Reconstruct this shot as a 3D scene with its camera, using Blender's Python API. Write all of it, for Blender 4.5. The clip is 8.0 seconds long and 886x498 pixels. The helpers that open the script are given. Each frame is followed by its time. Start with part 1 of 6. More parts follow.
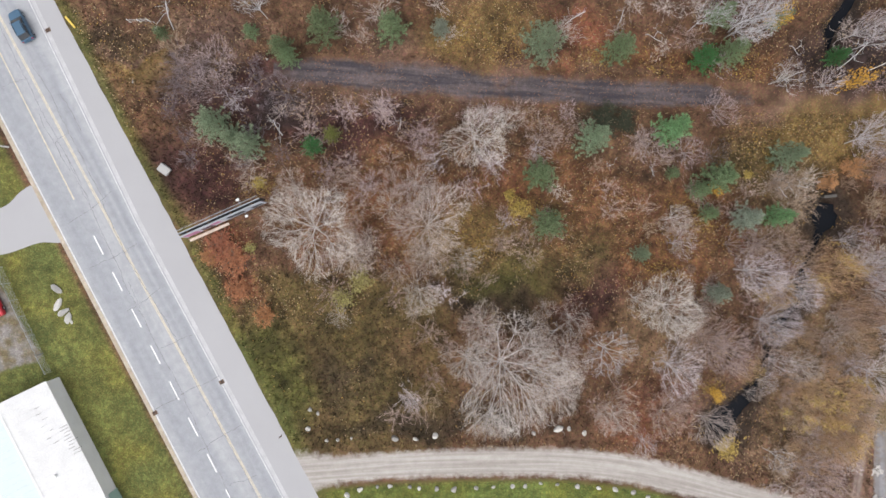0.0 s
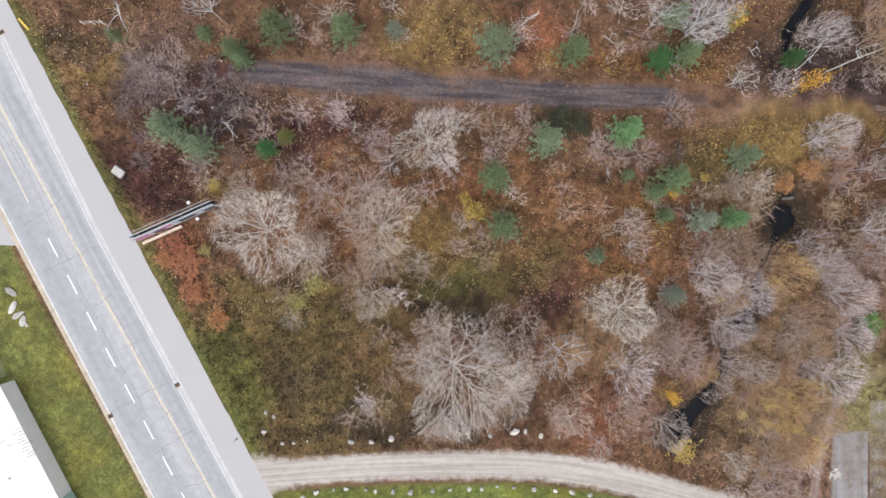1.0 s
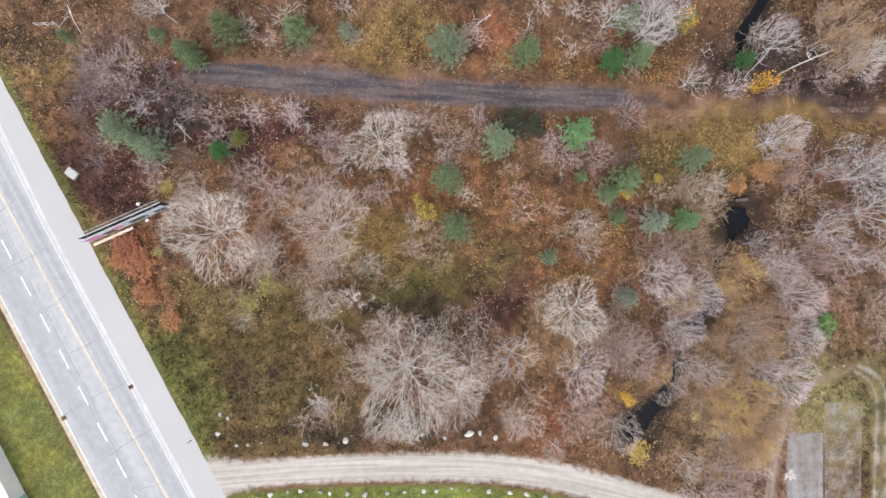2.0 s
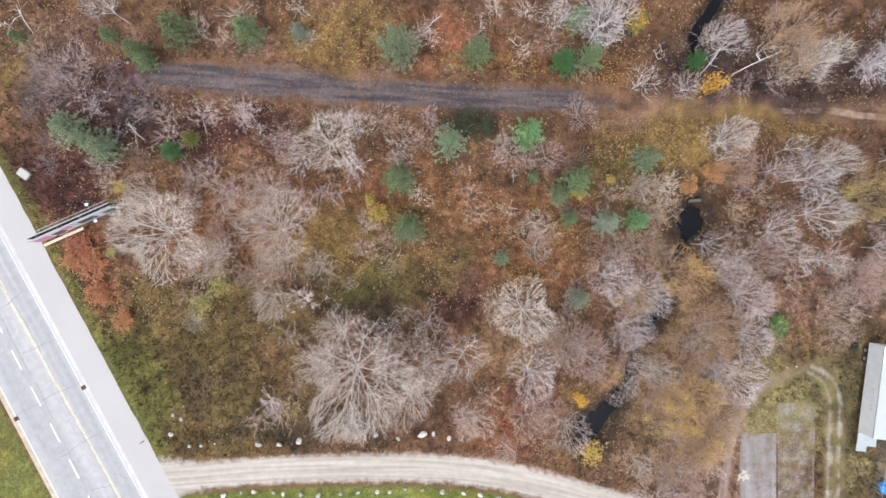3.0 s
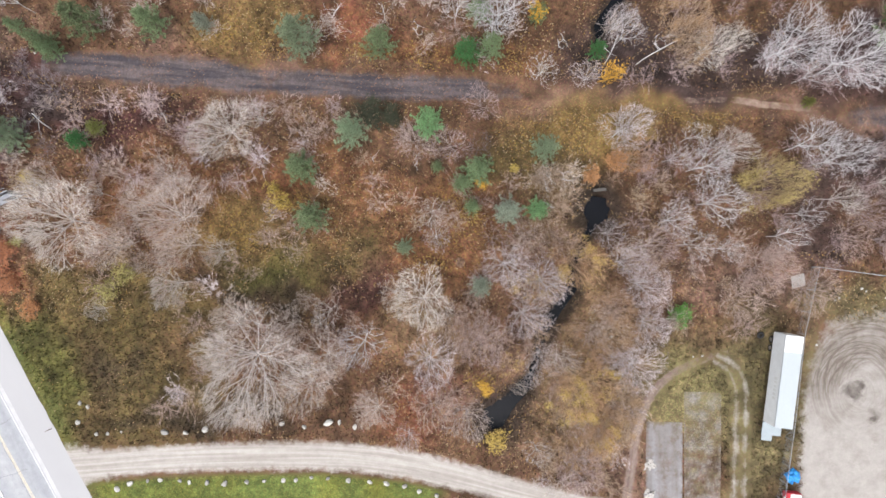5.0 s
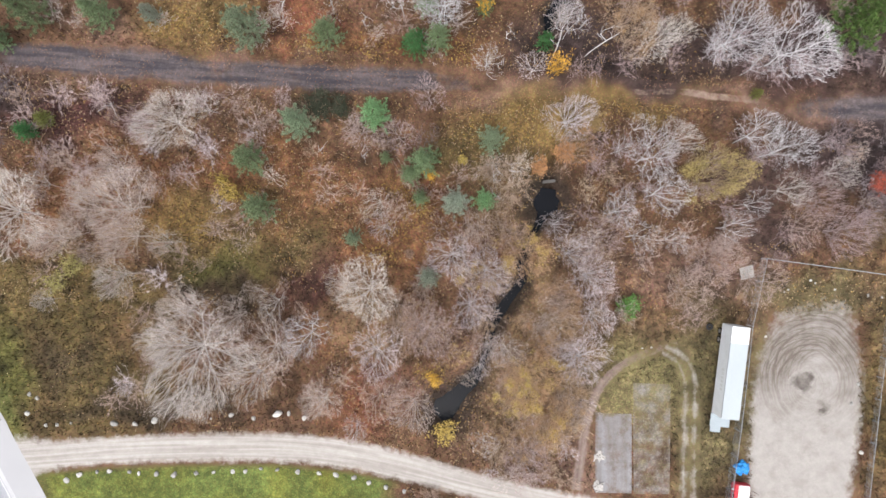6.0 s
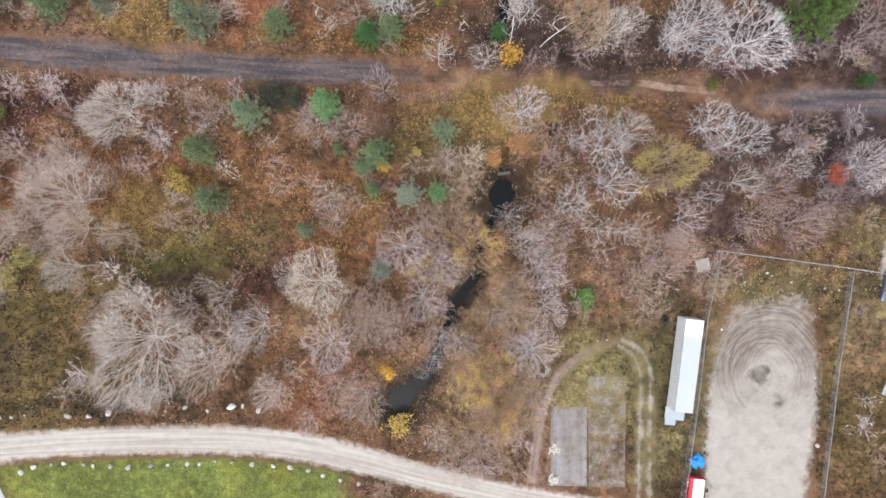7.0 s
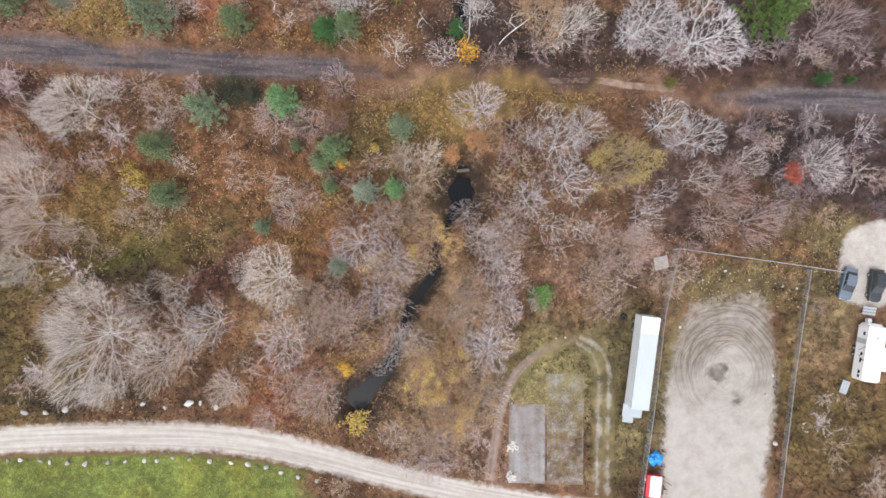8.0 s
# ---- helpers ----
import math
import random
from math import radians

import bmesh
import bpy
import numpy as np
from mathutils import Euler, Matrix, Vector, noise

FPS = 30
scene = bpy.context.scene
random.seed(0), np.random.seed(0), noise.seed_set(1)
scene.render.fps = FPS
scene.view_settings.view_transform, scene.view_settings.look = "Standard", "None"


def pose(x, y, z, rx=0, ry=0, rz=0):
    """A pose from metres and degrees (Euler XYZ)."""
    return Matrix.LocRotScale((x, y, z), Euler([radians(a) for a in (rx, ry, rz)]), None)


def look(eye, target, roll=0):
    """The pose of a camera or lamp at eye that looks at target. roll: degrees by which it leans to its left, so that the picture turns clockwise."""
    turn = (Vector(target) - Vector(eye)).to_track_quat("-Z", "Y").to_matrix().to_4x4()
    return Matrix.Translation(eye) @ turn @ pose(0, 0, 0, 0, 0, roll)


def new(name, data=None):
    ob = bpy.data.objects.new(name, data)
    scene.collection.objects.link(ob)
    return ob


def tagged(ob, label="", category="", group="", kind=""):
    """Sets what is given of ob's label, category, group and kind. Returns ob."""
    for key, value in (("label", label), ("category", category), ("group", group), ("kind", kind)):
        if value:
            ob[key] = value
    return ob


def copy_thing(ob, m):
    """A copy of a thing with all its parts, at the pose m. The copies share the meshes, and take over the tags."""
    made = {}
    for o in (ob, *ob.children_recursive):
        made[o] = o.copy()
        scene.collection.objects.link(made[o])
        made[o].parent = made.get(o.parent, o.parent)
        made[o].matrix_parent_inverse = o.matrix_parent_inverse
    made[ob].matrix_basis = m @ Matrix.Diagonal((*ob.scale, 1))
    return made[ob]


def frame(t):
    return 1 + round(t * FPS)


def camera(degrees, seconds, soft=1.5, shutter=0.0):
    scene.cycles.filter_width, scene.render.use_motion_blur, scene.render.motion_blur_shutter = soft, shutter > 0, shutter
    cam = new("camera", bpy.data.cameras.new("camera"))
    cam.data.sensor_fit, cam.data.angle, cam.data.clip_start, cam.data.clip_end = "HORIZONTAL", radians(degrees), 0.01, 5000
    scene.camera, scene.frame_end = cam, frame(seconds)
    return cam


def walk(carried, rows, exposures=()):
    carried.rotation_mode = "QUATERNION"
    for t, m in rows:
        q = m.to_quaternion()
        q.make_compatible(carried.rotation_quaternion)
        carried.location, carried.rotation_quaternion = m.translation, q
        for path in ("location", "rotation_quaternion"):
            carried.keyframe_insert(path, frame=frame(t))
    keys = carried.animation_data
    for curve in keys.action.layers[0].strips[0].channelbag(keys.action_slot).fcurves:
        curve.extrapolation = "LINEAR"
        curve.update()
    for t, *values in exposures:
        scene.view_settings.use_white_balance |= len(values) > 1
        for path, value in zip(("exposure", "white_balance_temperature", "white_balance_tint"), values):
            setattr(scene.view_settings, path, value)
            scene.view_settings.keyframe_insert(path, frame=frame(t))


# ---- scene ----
# A drone glides east, about 84 m over a strip of autumn scrub between a highway and a gravel lot.
cam = camera(74.0, 8.0, soft=1.6)
PATH = [
    (0, 1.22, 4.53, 83.924, -1.361, -0.27, -0.922),
    (0.5, 4.425, 4.858, 83.742, -1.504, -0.211, -0.955),
    (1, 7.558, 5.008, 83.671, -1.517, -0.247, -0.952),
    (1.5, 10.744, 4.832, 83.672, -1.355, -0.284, -0.967),
    (3, 20.394, 4.664, 83.751, -1.221, -0.482, -0.933),
    (3.5, 23.833, 4.527, 83.806, -1.208, -0.402, -0.944),
    (4, 27.22, 4.408, 83.855, -1.318, -0.336, -1.002),
    (4.5, 30.67, 3.545, 83.996, -1.078, -0.225, -0.958),
    (6, 41.511, 1.106, 84.282, -0.936, -0.227, -0.873),
    (6.5, 44.977, 0.867, 84.082, -1.227, -0.098, -0.875),
    (7, 48.237, 0.481, 83.897, -1.333, -0.086, -0.853),
    (7.5, 50.954, -0.019, 83.808, -1.241, -0.244, -0.747),
    (8, 53.769, -0.026, 83.861, -1.336, -0.335, -0.664),
]
walk(cam, [(t, pose(x, y, z, rx, ry, rz)) for t, x, y, z, rx, ry, rz in PATH],
     exposures=[(0.0, 0.45, 6500, 10), (1.5, 0.7, 6500, 10), (3.5, 0.88, 6500, 10), (8.0, 0.85, 6500, 10)])

# ---- world and sun: an even overcast sky ----
SKY, SUN, ELEVATION, AZIMUTH = 0.15, 0.8, 62.0, 205.0
world = bpy.data.worlds.new("overcast_sky")
scene.world = world
world.use_nodes = True
wn, wl = world.node_tree.nodes, world.node_tree.links
sky = wn.new("ShaderNodeTexSky")
sky.sky_type, sky.sun_disc = "NISHITA", False
sky.sun_elevation, sky.sun_rotation = radians(ELEVATION), radians(AZIMUTH)
sky.dust_density = 5.0
grey = wn.new("ShaderNodeHueSaturation")
grey.inputs["Saturation"].default_value = 0.35
wl.new(sky.outputs[0], grey.inputs["Color"])
wl.new(grey.outputs[0], wn["Background"].inputs["Color"])
wn["Background"].inputs["Strength"].default_value = SKY
sun = new("sun", bpy.data.lights.new("sun", "SUN"))
sun.data.energy, sun.data.angle, sun.data.color = SUN, radians(150), (1.0, 0.97, 0.93)
a, e = radians(AZIMUTH), radians(ELEVATION)
sun.matrix_world = look((60 * math.sin(a) * math.cos(e), 60 * math.cos(a) * math.cos(e), 60 * math.sin(e)), (0, 0, 0))


# ---- materials ----
def material(name, rgb, rough=0.85, var=0.25, coarse=0.6, fine=9.0, bump=0.3, metal=0.0, jitter=0.0, attribute="", hue=0.0, world_space=False, spec=0.3, flecks=0.0):
    m = bpy.data.materials.new(name)
    m.use_nodes = True
    n, l = m.node_tree.nodes, m.node_tree.links
    b = n["Principled BSDF"]
    b.inputs["Roughness"].default_value, b.inputs["Metallic"].default_value = rough, metal
    b.inputs["Specular IOR Level"].default_value = spec
    if attribute:
        base = n.new("ShaderNodeAttribute")
        base.attribute_name = attribute
        colour = base.outputs["Color"]
    else:
        base = n.new("ShaderNodeRGB")
        base.outputs[0].default_value = (*rgb, 1)
        colour = base.outputs[0]
    if world_space:
        at = n.new("ShaderNodeNewGeometry").outputs["Position"]
    else:
        at = n.new("ShaderNodeTexCoord").outputs["Object"]
    big, small = n.new("ShaderNodeTexNoise"), n.new("ShaderNodeTexNoise")
    big.inputs["Scale"].default_value, small.inputs["Scale"].default_value = coarse, fine
    big.inputs["Detail"].default_value, small.inputs["Detail"].default_value = 4, 5
    for k in (big, small):
        l.new(at, k.inputs["Vector"])
    add = n.new("ShaderNodeMath")
    add.operation = "ADD"
    l.new(big.outputs[0], add.inputs[0]), l.new(small.outputs[0], add.inputs[1])
    value = n.new("ShaderNodeMapRange")
    value.inputs["From Min"].default_value, value.inputs["From Max"].default_value = 0.6, 1.4
    value.inputs["To Min"].default_value, value.inputs["To Max"].default_value = 1 - var, 1 + var
    value.clamp = False
    l.new(add.outputs[0], value.inputs["Value"])
    hsv = n.new("ShaderNodeHueSaturation")
    l.new(colour, hsv.inputs["Color"])
    level = value.outputs[0]
    if jitter:
        info = n.new("ShaderNodeObjectInfo")
        shift = n.new("ShaderNodeMapRange")
        shift.inputs["To Min"].default_value, shift.inputs["To Max"].default_value = 1 - jitter, 1 + jitter
        l.new(info.outputs["Random"], shift.inputs["Value"])
        times = n.new("ShaderNodeMath")
        times.operation = "MULTIPLY"
        l.new(level, times.inputs[0]), l.new(shift.outputs[0], times.inputs[1])
        level = times.outputs[0]
        if hue:
            turn = n.new("ShaderNodeMapRange")
            turn.inputs["To Min"].default_value, turn.inputs["To Max"].default_value = 0.5 - hue, 0.5 + hue
            l.new(info.outputs["Random"], turn.inputs["Value"])
            l.new(turn.outputs[0], hsv.inputs["Hue"])
    if flecks:
        # single leaves and tussocks: cells of their own brightness and warmth, at two sizes
        for size, share in ((5.5, 1.0), (1.7, 0.6)):
            cells = n.new("ShaderNodeTexVoronoi")
            cells.inputs["Scale"].default_value = size
            l.new(at, cells.inputs["Vector"])
            split = n.new("ShaderNodeSeparateColor")
            l.new(cells.outputs["Color"], split.inputs[0])
            curve = n.new("ShaderNodeMath")
            curve.operation = "POWER"
            curve.inputs[1].default_value = 2.2
            l.new(split.outputs[0], curve.inputs[0])
            shift = n.new("ShaderNodeMapRange")
            shift.inputs["To Min"].default_value, shift.inputs["To Max"].default_value = 1 - 0.5 * flecks * share, 1 + 1.5 * flecks * share
            l.new(curve.outputs[0], shift.inputs["Value"])
            times = n.new("ShaderNodeMath")
            times.operation = "MULTIPLY"
            l.new(level, times.inputs[0]), l.new(shift.outputs[0], times.inputs[1])
            level = times.outputs[0]
            if share == 1.0:
                warm = n.new("ShaderNodeMapRange")
                warm.inputs["To Min"].default_value, warm.inputs["To Max"].default_value = 0.475, 0.525
                l.new(split.outputs[1], warm.inputs["Value"])
                l.new(warm.outputs[0], hsv.inputs["Hue"])
    l.new(level, hsv.inputs["Value"])
    l.new(hsv.outputs[0], b.inputs["Base Color"])
    if bump:
        bp = n.new("ShaderNodeBump")
        bp.inputs["Strength"].default_value, bp.inputs["Distance"].default_value = bump, 0.05
        l.new(small.outputs[0], bp.inputs["Height"])
        l.new(bp.outputs[0], b.inputs["Normal"])
    return m


# wear across the highway: metres across, and how dark the asphalt is there
BANDS = [(-45.4, 0.2), (-44.2, 0.35), (-43.3, 0.8), (-42.2, 0.75), (-41.4, 0.55), (-40.2, 0.6), (-39.6, 0.15), (-38.0, 0.1), (-37.1, 0.35), (-36.5, 0.75), (-36.0, 0.4), (-35.4, 1.0), (-34.9, 0.55), (-34.4, 0.1)]


def edged(name, rgb, second, rough=0.95, streak=None, rings=None, across=None, flecks=0.08):
    """A laid surface of two tones that gives way to the ground cover, raggedly, where its 'edge' attribute rises."""
    m = material(name, rgb, rough=rough, var=0.14, coarse=0.9, fine=14.0, bump=0.4, world_space=True, flecks=flecks)
    n, l = m.node_tree.nodes, m.node_tree.links
    hsv = [k for k in n if k.type == "HUE_SAT"][0]
    at = n.new("ShaderNodeNewGeometry").outputs["Position"]
    if across:
        # wheel bands worn along the lanes, told by the distance across the road
        q = n.new("ShaderNodeVectorMath")
        q.operation = "DOT_PRODUCT"
        q.inputs[1].default_value = across
        l.new(at, q.inputs[0])
        warp = n.new("ShaderNodeTexNoise")
        warp.inputs["Scale"].default_value, warp.inputs["Detail"].default_value = 0.12, 5
        l.new(at, warp.inputs["Vector"])
        bent = n.new("ShaderNodeMath")
        bent.operation = "MULTIPLY_ADD"
        bent.inputs[1].default_value = 0.7
        l.new(warp.outputs[0], bent.inputs[0]), l.new(q.outputs["Value"], bent.inputs[2])
        place = n.new("ShaderNodeMapRange")
        place.inputs["From Min"].default_value, place.inputs["From Max"].default_value = -45.65, -33.65
        l.new(bent.outputs[0], place.inputs["Value"])
        worn = n.new("ShaderNodeValToRGB")
        ramp = worn.color_ramp
        for k, (spot, dark) in enumerate(BANDS):
            stop = ramp.elements[k] if k < 2 else ramp.elements.new((spot + 46) / 12)
            stop.position, stop.color = (spot + 46) / 12, (dark, dark, dark, 1)
        l.new(place.outputs[0], worn.inputs[0])
        along_it = n.new("ShaderNodeVectorMath")
        along_it.operation = "DOT_PRODUCT"
        along_it.inputs[1].default_value = (0.0179, -0.0358, 0)
        l.new(at, along_it.inputs[0])
        lengthwise = n.new("ShaderNodeCombineXYZ")
        l.new(q.outputs["Value"], lengthwise.inputs[0]), l.new(along_it.outputs["Value"], lengthwise.inputs[1])
        fine = n.new("ShaderNodeTexNoise")
        fine.inputs["Scale"].default_value, fine.inputs["Detail"].default_value = 1.6, 5
        l.new(lengthwise.outputs[0], fine.inputs["Vector"])
        half = n.new("ShaderNodeMath")
        half.operation = "MULTIPLY"
        half.inputs[1].default_value = 0.21
        l.new(worn.outputs[0], half.inputs[0])
        grain = n.new("ShaderNodeMath")
        grain.operation = "MULTIPLY_ADD"
        grain.inputs[1].default_value = 0.22
        l.new(fine.outputs[0], grain.inputs[0]), l.new(half.outputs[0], grain.inputs[2])
    elif streak or rings:
        mapping = n.new("ShaderNodeMapping")
        l.new(at, mapping.inputs["Vector"])
        if rings:
            # tyre tracks: fine arcs about two turning places
            warp = n.new("ShaderNodeTexNoise")
            warp.inputs["Scale"].default_value, warp.inputs["Detail"].default_value = 0.16, 3
            l.new(at, warp.inputs["Vector"])
            grains = []
            for dx, dy, fine in ((0.0, 0.0, 2.6), (1.5, 1.2, 1.9)):
                flat = n.new("ShaderNodeMapping")
                flat.inputs["Location"].default_value = (-rings[0] - dx, -0.9 * (rings[1] + dy), 0)
                flat.inputs["Scale"].default_value = (1.0, 0.9, 0.0)
                l.new(at, flat.inputs["Vector"])
                length = n.new("ShaderNodeVectorMath")
                length.operation = "LENGTH"
                l.new(flat.outputs[0], length.inputs[0])
                reach = n.new("ShaderNodeMath")
                reach.operation = "MULTIPLY_ADD"
                reach.inputs[1].default_value = 1.4
                l.new(warp.outputs[0], reach.inputs[0]), l.new(length.outputs["Value"], reach.inputs[2])
                arcs = n.new("ShaderNodeTexNoise")
                arcs.noise_dimensions = "1D"
                arcs.inputs["Scale"].default_value, arcs.inputs["Detail"].default_value = fine, 7
                arcs.inputs["Roughness"].default_value = 0.7
                l.new(reach.outputs[0], arcs.inputs["W"])
                grains.append(arcs)
            grain = n.new("ShaderNodeMath")
            grain.operation = "MAXIMUM"
            l.new(grains[0].outputs[0], grain.inputs[0]), l.new(grains[1].outputs[0], grain.inputs[1])
        else:
            mapping.inputs["Scale"].default_value = streak
            grain = n.new("ShaderNodeTexNoise")
            grain.inputs["Scale"].default_value, grain.inputs["Detail"].default_value = 1.0, 5
            lane = n.new("ShaderNodeAttribute")
            lane.attribute_name = "run"
            l.new(lane.outputs["Vector"], mapping.inputs["Vector"])
            l.new(mapping.outputs[0], grain.inputs["Vector"])
    else:
        grain = n.new("ShaderNodeTexNoise")
        grain.inputs["Scale"].default_value, grain.inputs["Detail"].default_value = 0.5, 6
        l.new(at, grain.inputs["Vector"])
    sharp = n.new("ShaderNodeMapRange")
    sharp.inputs["From Min"].default_value, sharp.inputs["From Max"].default_value = (0.4, 0.62) if rings else (0.09, 0.32) if across else (0.4, 0.62)
    l.new(grain.outputs[0], sharp.inputs["Value"])
    if rings:
        fade = n.new("ShaderNodeTexNoise")
        fade.inputs["Scale"].default_value, fade.inputs["Detail"].default_value = 0.28, 4
        l.new(at, fade.inputs["Vector"])
        window = n.new("ShaderNodeMapRange")
        window.inputs["From Min"].default_value, window.inputs["From Max"].default_value = 0.22, 0.44
        l.new(fade.outputs[0], window.inputs["Value"])
        both = n.new("ShaderNodeMath")
        both.operation = "MULTIPLY"
        l.new(sharp.outputs[0], both.inputs[0]), l.new(window.outputs[0], both.inputs[1])
        # the circling is worn in north of the turning place, out to a rim, and fades to the south
        xyz = n.new("ShaderNodeSeparateXYZ")
        l.new(at, xyz.inputs[0])
        faded = both
        for value, lo, hi, least, most in ((xyz.outputs[1], rings[1] - 6, rings[1] + 4, 0.12, 1.0), (length.outputs["Value"], 8.2, 9.6, 1.0, 0.3), (length.outputs["Value"], 1.5, 4.5, 0.45, 1.0)):
            window = n.new("ShaderNodeMapRange")
            window.inputs["From Min"].default_value, window.inputs["From Max"].default_value = lo, hi
            window.inputs["To Min"].default_value, window.inputs["To Max"].default_value = least, most
            l.new(value, window.inputs["Value"])
            times = n.new("ShaderNodeMath")
            times.operation = "MULTIPLY"
            l.new(faded.outputs[0], times.inputs[0]), l.new(window.outputs[0], times.inputs[1])
            faded = times
        broad = fade
        for value, lo, hi, least, most in ((xyz.outputs[1], rings[1] - 5, rings[1] + 3, 0.1, 1.0), (length.outputs["Value"], 7.0, 9.2, 1.0, 0.25), (length.outputs["Value"], 2.0, 5.0, 0.1, 1.0)):
            window = n.new("ShaderNodeMapRange")
            window.inputs["From Min"].default_value, window.inputs["From Max"].default_value = lo, hi
            window.inputs["To Min"].default_value, window.inputs["To Max"].default_value = least, most
            l.new(value, window.inputs["Value"])
            times = n.new("ShaderNodeMath")
            times.operation = "MULTIPLY"
            l.new(broad.outputs[0], times.inputs[0]), l.new(window.outputs[0], times.inputs[1])
            broad = times
        grime = n.new("ShaderNodeTexNoise")
        grime.inputs["Scale"].default_value, grime.inputs["Detail"].default_value = 0.35, 8
        grime.inputs["Roughness"].default_value = 0.65
        l.new(at, grime.inputs["Vector"])
        stain = n.new("ShaderNodeMapRange")
        stain.inputs["From Min"].default_value, stain.inputs["From Max"].default_value = 0.48, 0.72
        stain.inputs["To Max"].default_value = 0.38
        l.new(grime.outputs[0], stain.inputs["Value"])
        total = n.new("ShaderNodeMath")
        total.operation = "MULTIPLY_ADD"
        total.inputs[1].default_value = 0.8
        l.new(broad.outputs[0], total.inputs[0]), l.new(stain.outputs[0], total.inputs[2])
        sharp = n.new("ShaderNodeMath")
        sharp.operation, sharp.use_clamp = "MULTIPLY_ADD", True
        sharp.inputs[1].default_value = 0.62
        l.new(faded.outputs[0], sharp.inputs[0]), l.new(total.outputs[0], sharp.inputs[2])
    tones = n.new("ShaderNodeMix")
    tones.data_type = "RGBA"
    tones.inputs["A"].default_value, tones.inputs["B"].default_value = (*rgb, 1), (*second, 1)
    l.new(sharp.outputs[0], tones.inputs["Factor"])
    edge, cover = n.new("ShaderNodeAttribute"), n.new("ShaderNodeAttribute")
    edge.attribute_name, cover.attribute_name = "edge", "cover"
    rag = n.new("ShaderNodeTexNoise")
    rag.inputs["Scale"].default_value, rag.inputs["Detail"].default_value = 0.8, 10
    rag.inputs["Roughness"].default_value = 0.72
    l.new(at, rag.inputs["Vector"])
    total = n.new("ShaderNodeMath")
    total.operation = "MULTIPLY_ADD"
    total.inputs[1].default_value = 1.6
    l.new(rag.outputs[0], total.inputs[0]), l.new(edge.outputs["Fac"], total.inputs[2])
    cut = n.new("ShaderNodeMapRange")
    cut.inputs["From Min"].default_value, cut.inputs["From Max"].default_value = 1.02, 1.55
    l.new(total.outputs[0], cut.inputs["Value"])
    give = n.new("ShaderNodeMix")
    give.data_type = "RGBA"
    l.new(cut.outputs[0], give.inputs["Factor"])
    l.new(tones.outputs["Result"], give.inputs["A"]), l.new(cover.outputs["Color"], give.inputs["B"])
    l.new(give.outputs["Result"], hsv.inputs["Color"])
    return m


# the wide tone range also paints in dark shadow gaps of the brush
ground_mat = material("leaf_litter_and_grass", (0.1, 0.06, 0.035), var=0.62, coarse=0.8, fine=6.0, bump=0.7, attribute="cover", world_space=True, rough=0.95, flecks=0.27)
brush_mat = material("dry_weeds", (0.1, 0.06, 0.03), var=0.25, attribute="cover", world_space=True, bump=0, rough=0.9)
litter_mat = material("fallen_leaves", (0.3, 0.2, 0.05), var=0.2, attribute="cover", world_space=True, bump=0, rough=0.8)
asphalt = edged("worn_grey_asphalt", (0.365, 0.372, 0.392), (0.268, 0.281, 0.308), across=(0.894, 0.447, 0), flecks=0.03)
shoulder_mat = material("pale_shoulder_asphalt", (0.36, 0.36, 0.375), var=0.05, coarse=0.15, fine=20, bump=0.2, world_space=True)
white_line = material("worn_white_paint", (0.56, 0.56, 0.57), var=0.3, coarse=2, fine=12, bump=0, world_space=True)
seam_mat = material("pale_road_seam", (0.44, 0.44, 0.455), var=0.2, bump=0, world_space=True)
dash_paint = material("bright_white_paint", (0.8, 0.8, 0.8), var=0.15, coarse=2, fine=12, bump=0, world_space=True)
yellow_line = material("faded_yellow_paint", (0.56, 0.5, 0.38), var=0.3, coarse=2, fine=12, bump=0, world_space=True)
crack_mat = material("tar_crack", (0.17, 0.17, 0.18), var=0.3, bump=0, world_space=True)
gravel_mat = edged("pale_gravel", (0.39, 0.366, 0.345), (0.29, 0.265, 0.243), streak=(0.05, 1.9, 1), flecks=0.03)
trail_mat = edged("dark_cinder", (0.046, 0.041, 0.049), (0.105, 0.085, 0.086), streak=(0.1, 1.1, 1), flecks=0.2)
path_mat = edged("pinkish_trodden_dirt", (0.3, 0.225, 0.185), (0.24, 0.17, 0.135))
lot_mat = edged("packed_sandy_dirt", (0.33, 0.308, 0.29), (0.135, 0.112, 0.094), rings=(94.1, -20.8), flecks=0.03)
track_mat = edged("sandy_wheel_track", (0.31, 0.29, 0.265), (0.24, 0.215, 0.19), streak=(0.15, 1.6, 1))
yard_mat = edged("pale_yard_gravel", (0.36, 0.335, 0.315), (0.31, 0.285, 0.265))
gutter_mat = edged("sandy_gutter", (0.42, 0.37, 0.3), (0.35, 0.3, 0.235))
churned_mat = edged("churned_dark_dirt", (0.1, 0.086, 0.077), (0.19, 0.17, 0.155))
lane_mat = edged("brown_dirt", (0.17, 0.122, 0.108), (0.23, 0.178, 0.155), streak=(0.1, 1.8, 1), flecks=0.1)
pad_mat = edged("old_asphalt_slab", (0.235, 0.23, 0.24), (0.175, 0.158, 0.15), streak=(0.5, 0.05, 1), flecks=0.06)
weedy_mat = edged("weedy_gravel", (0.205, 0.19, 0.18), (0.14, 0.115, 0.068), flecks=0.2)
water_mat = material("still_dark_water", (0.006, 0.007, 0.01), rough=0.06, var=0.2, bump=0.12, world_space=True, spec=0.1)
stone_mat = material("pale_field_stone", (0.4, 0.39, 0.37), var=0.25, coarse=3, fine=15, jitter=0.35, hue=0.01)
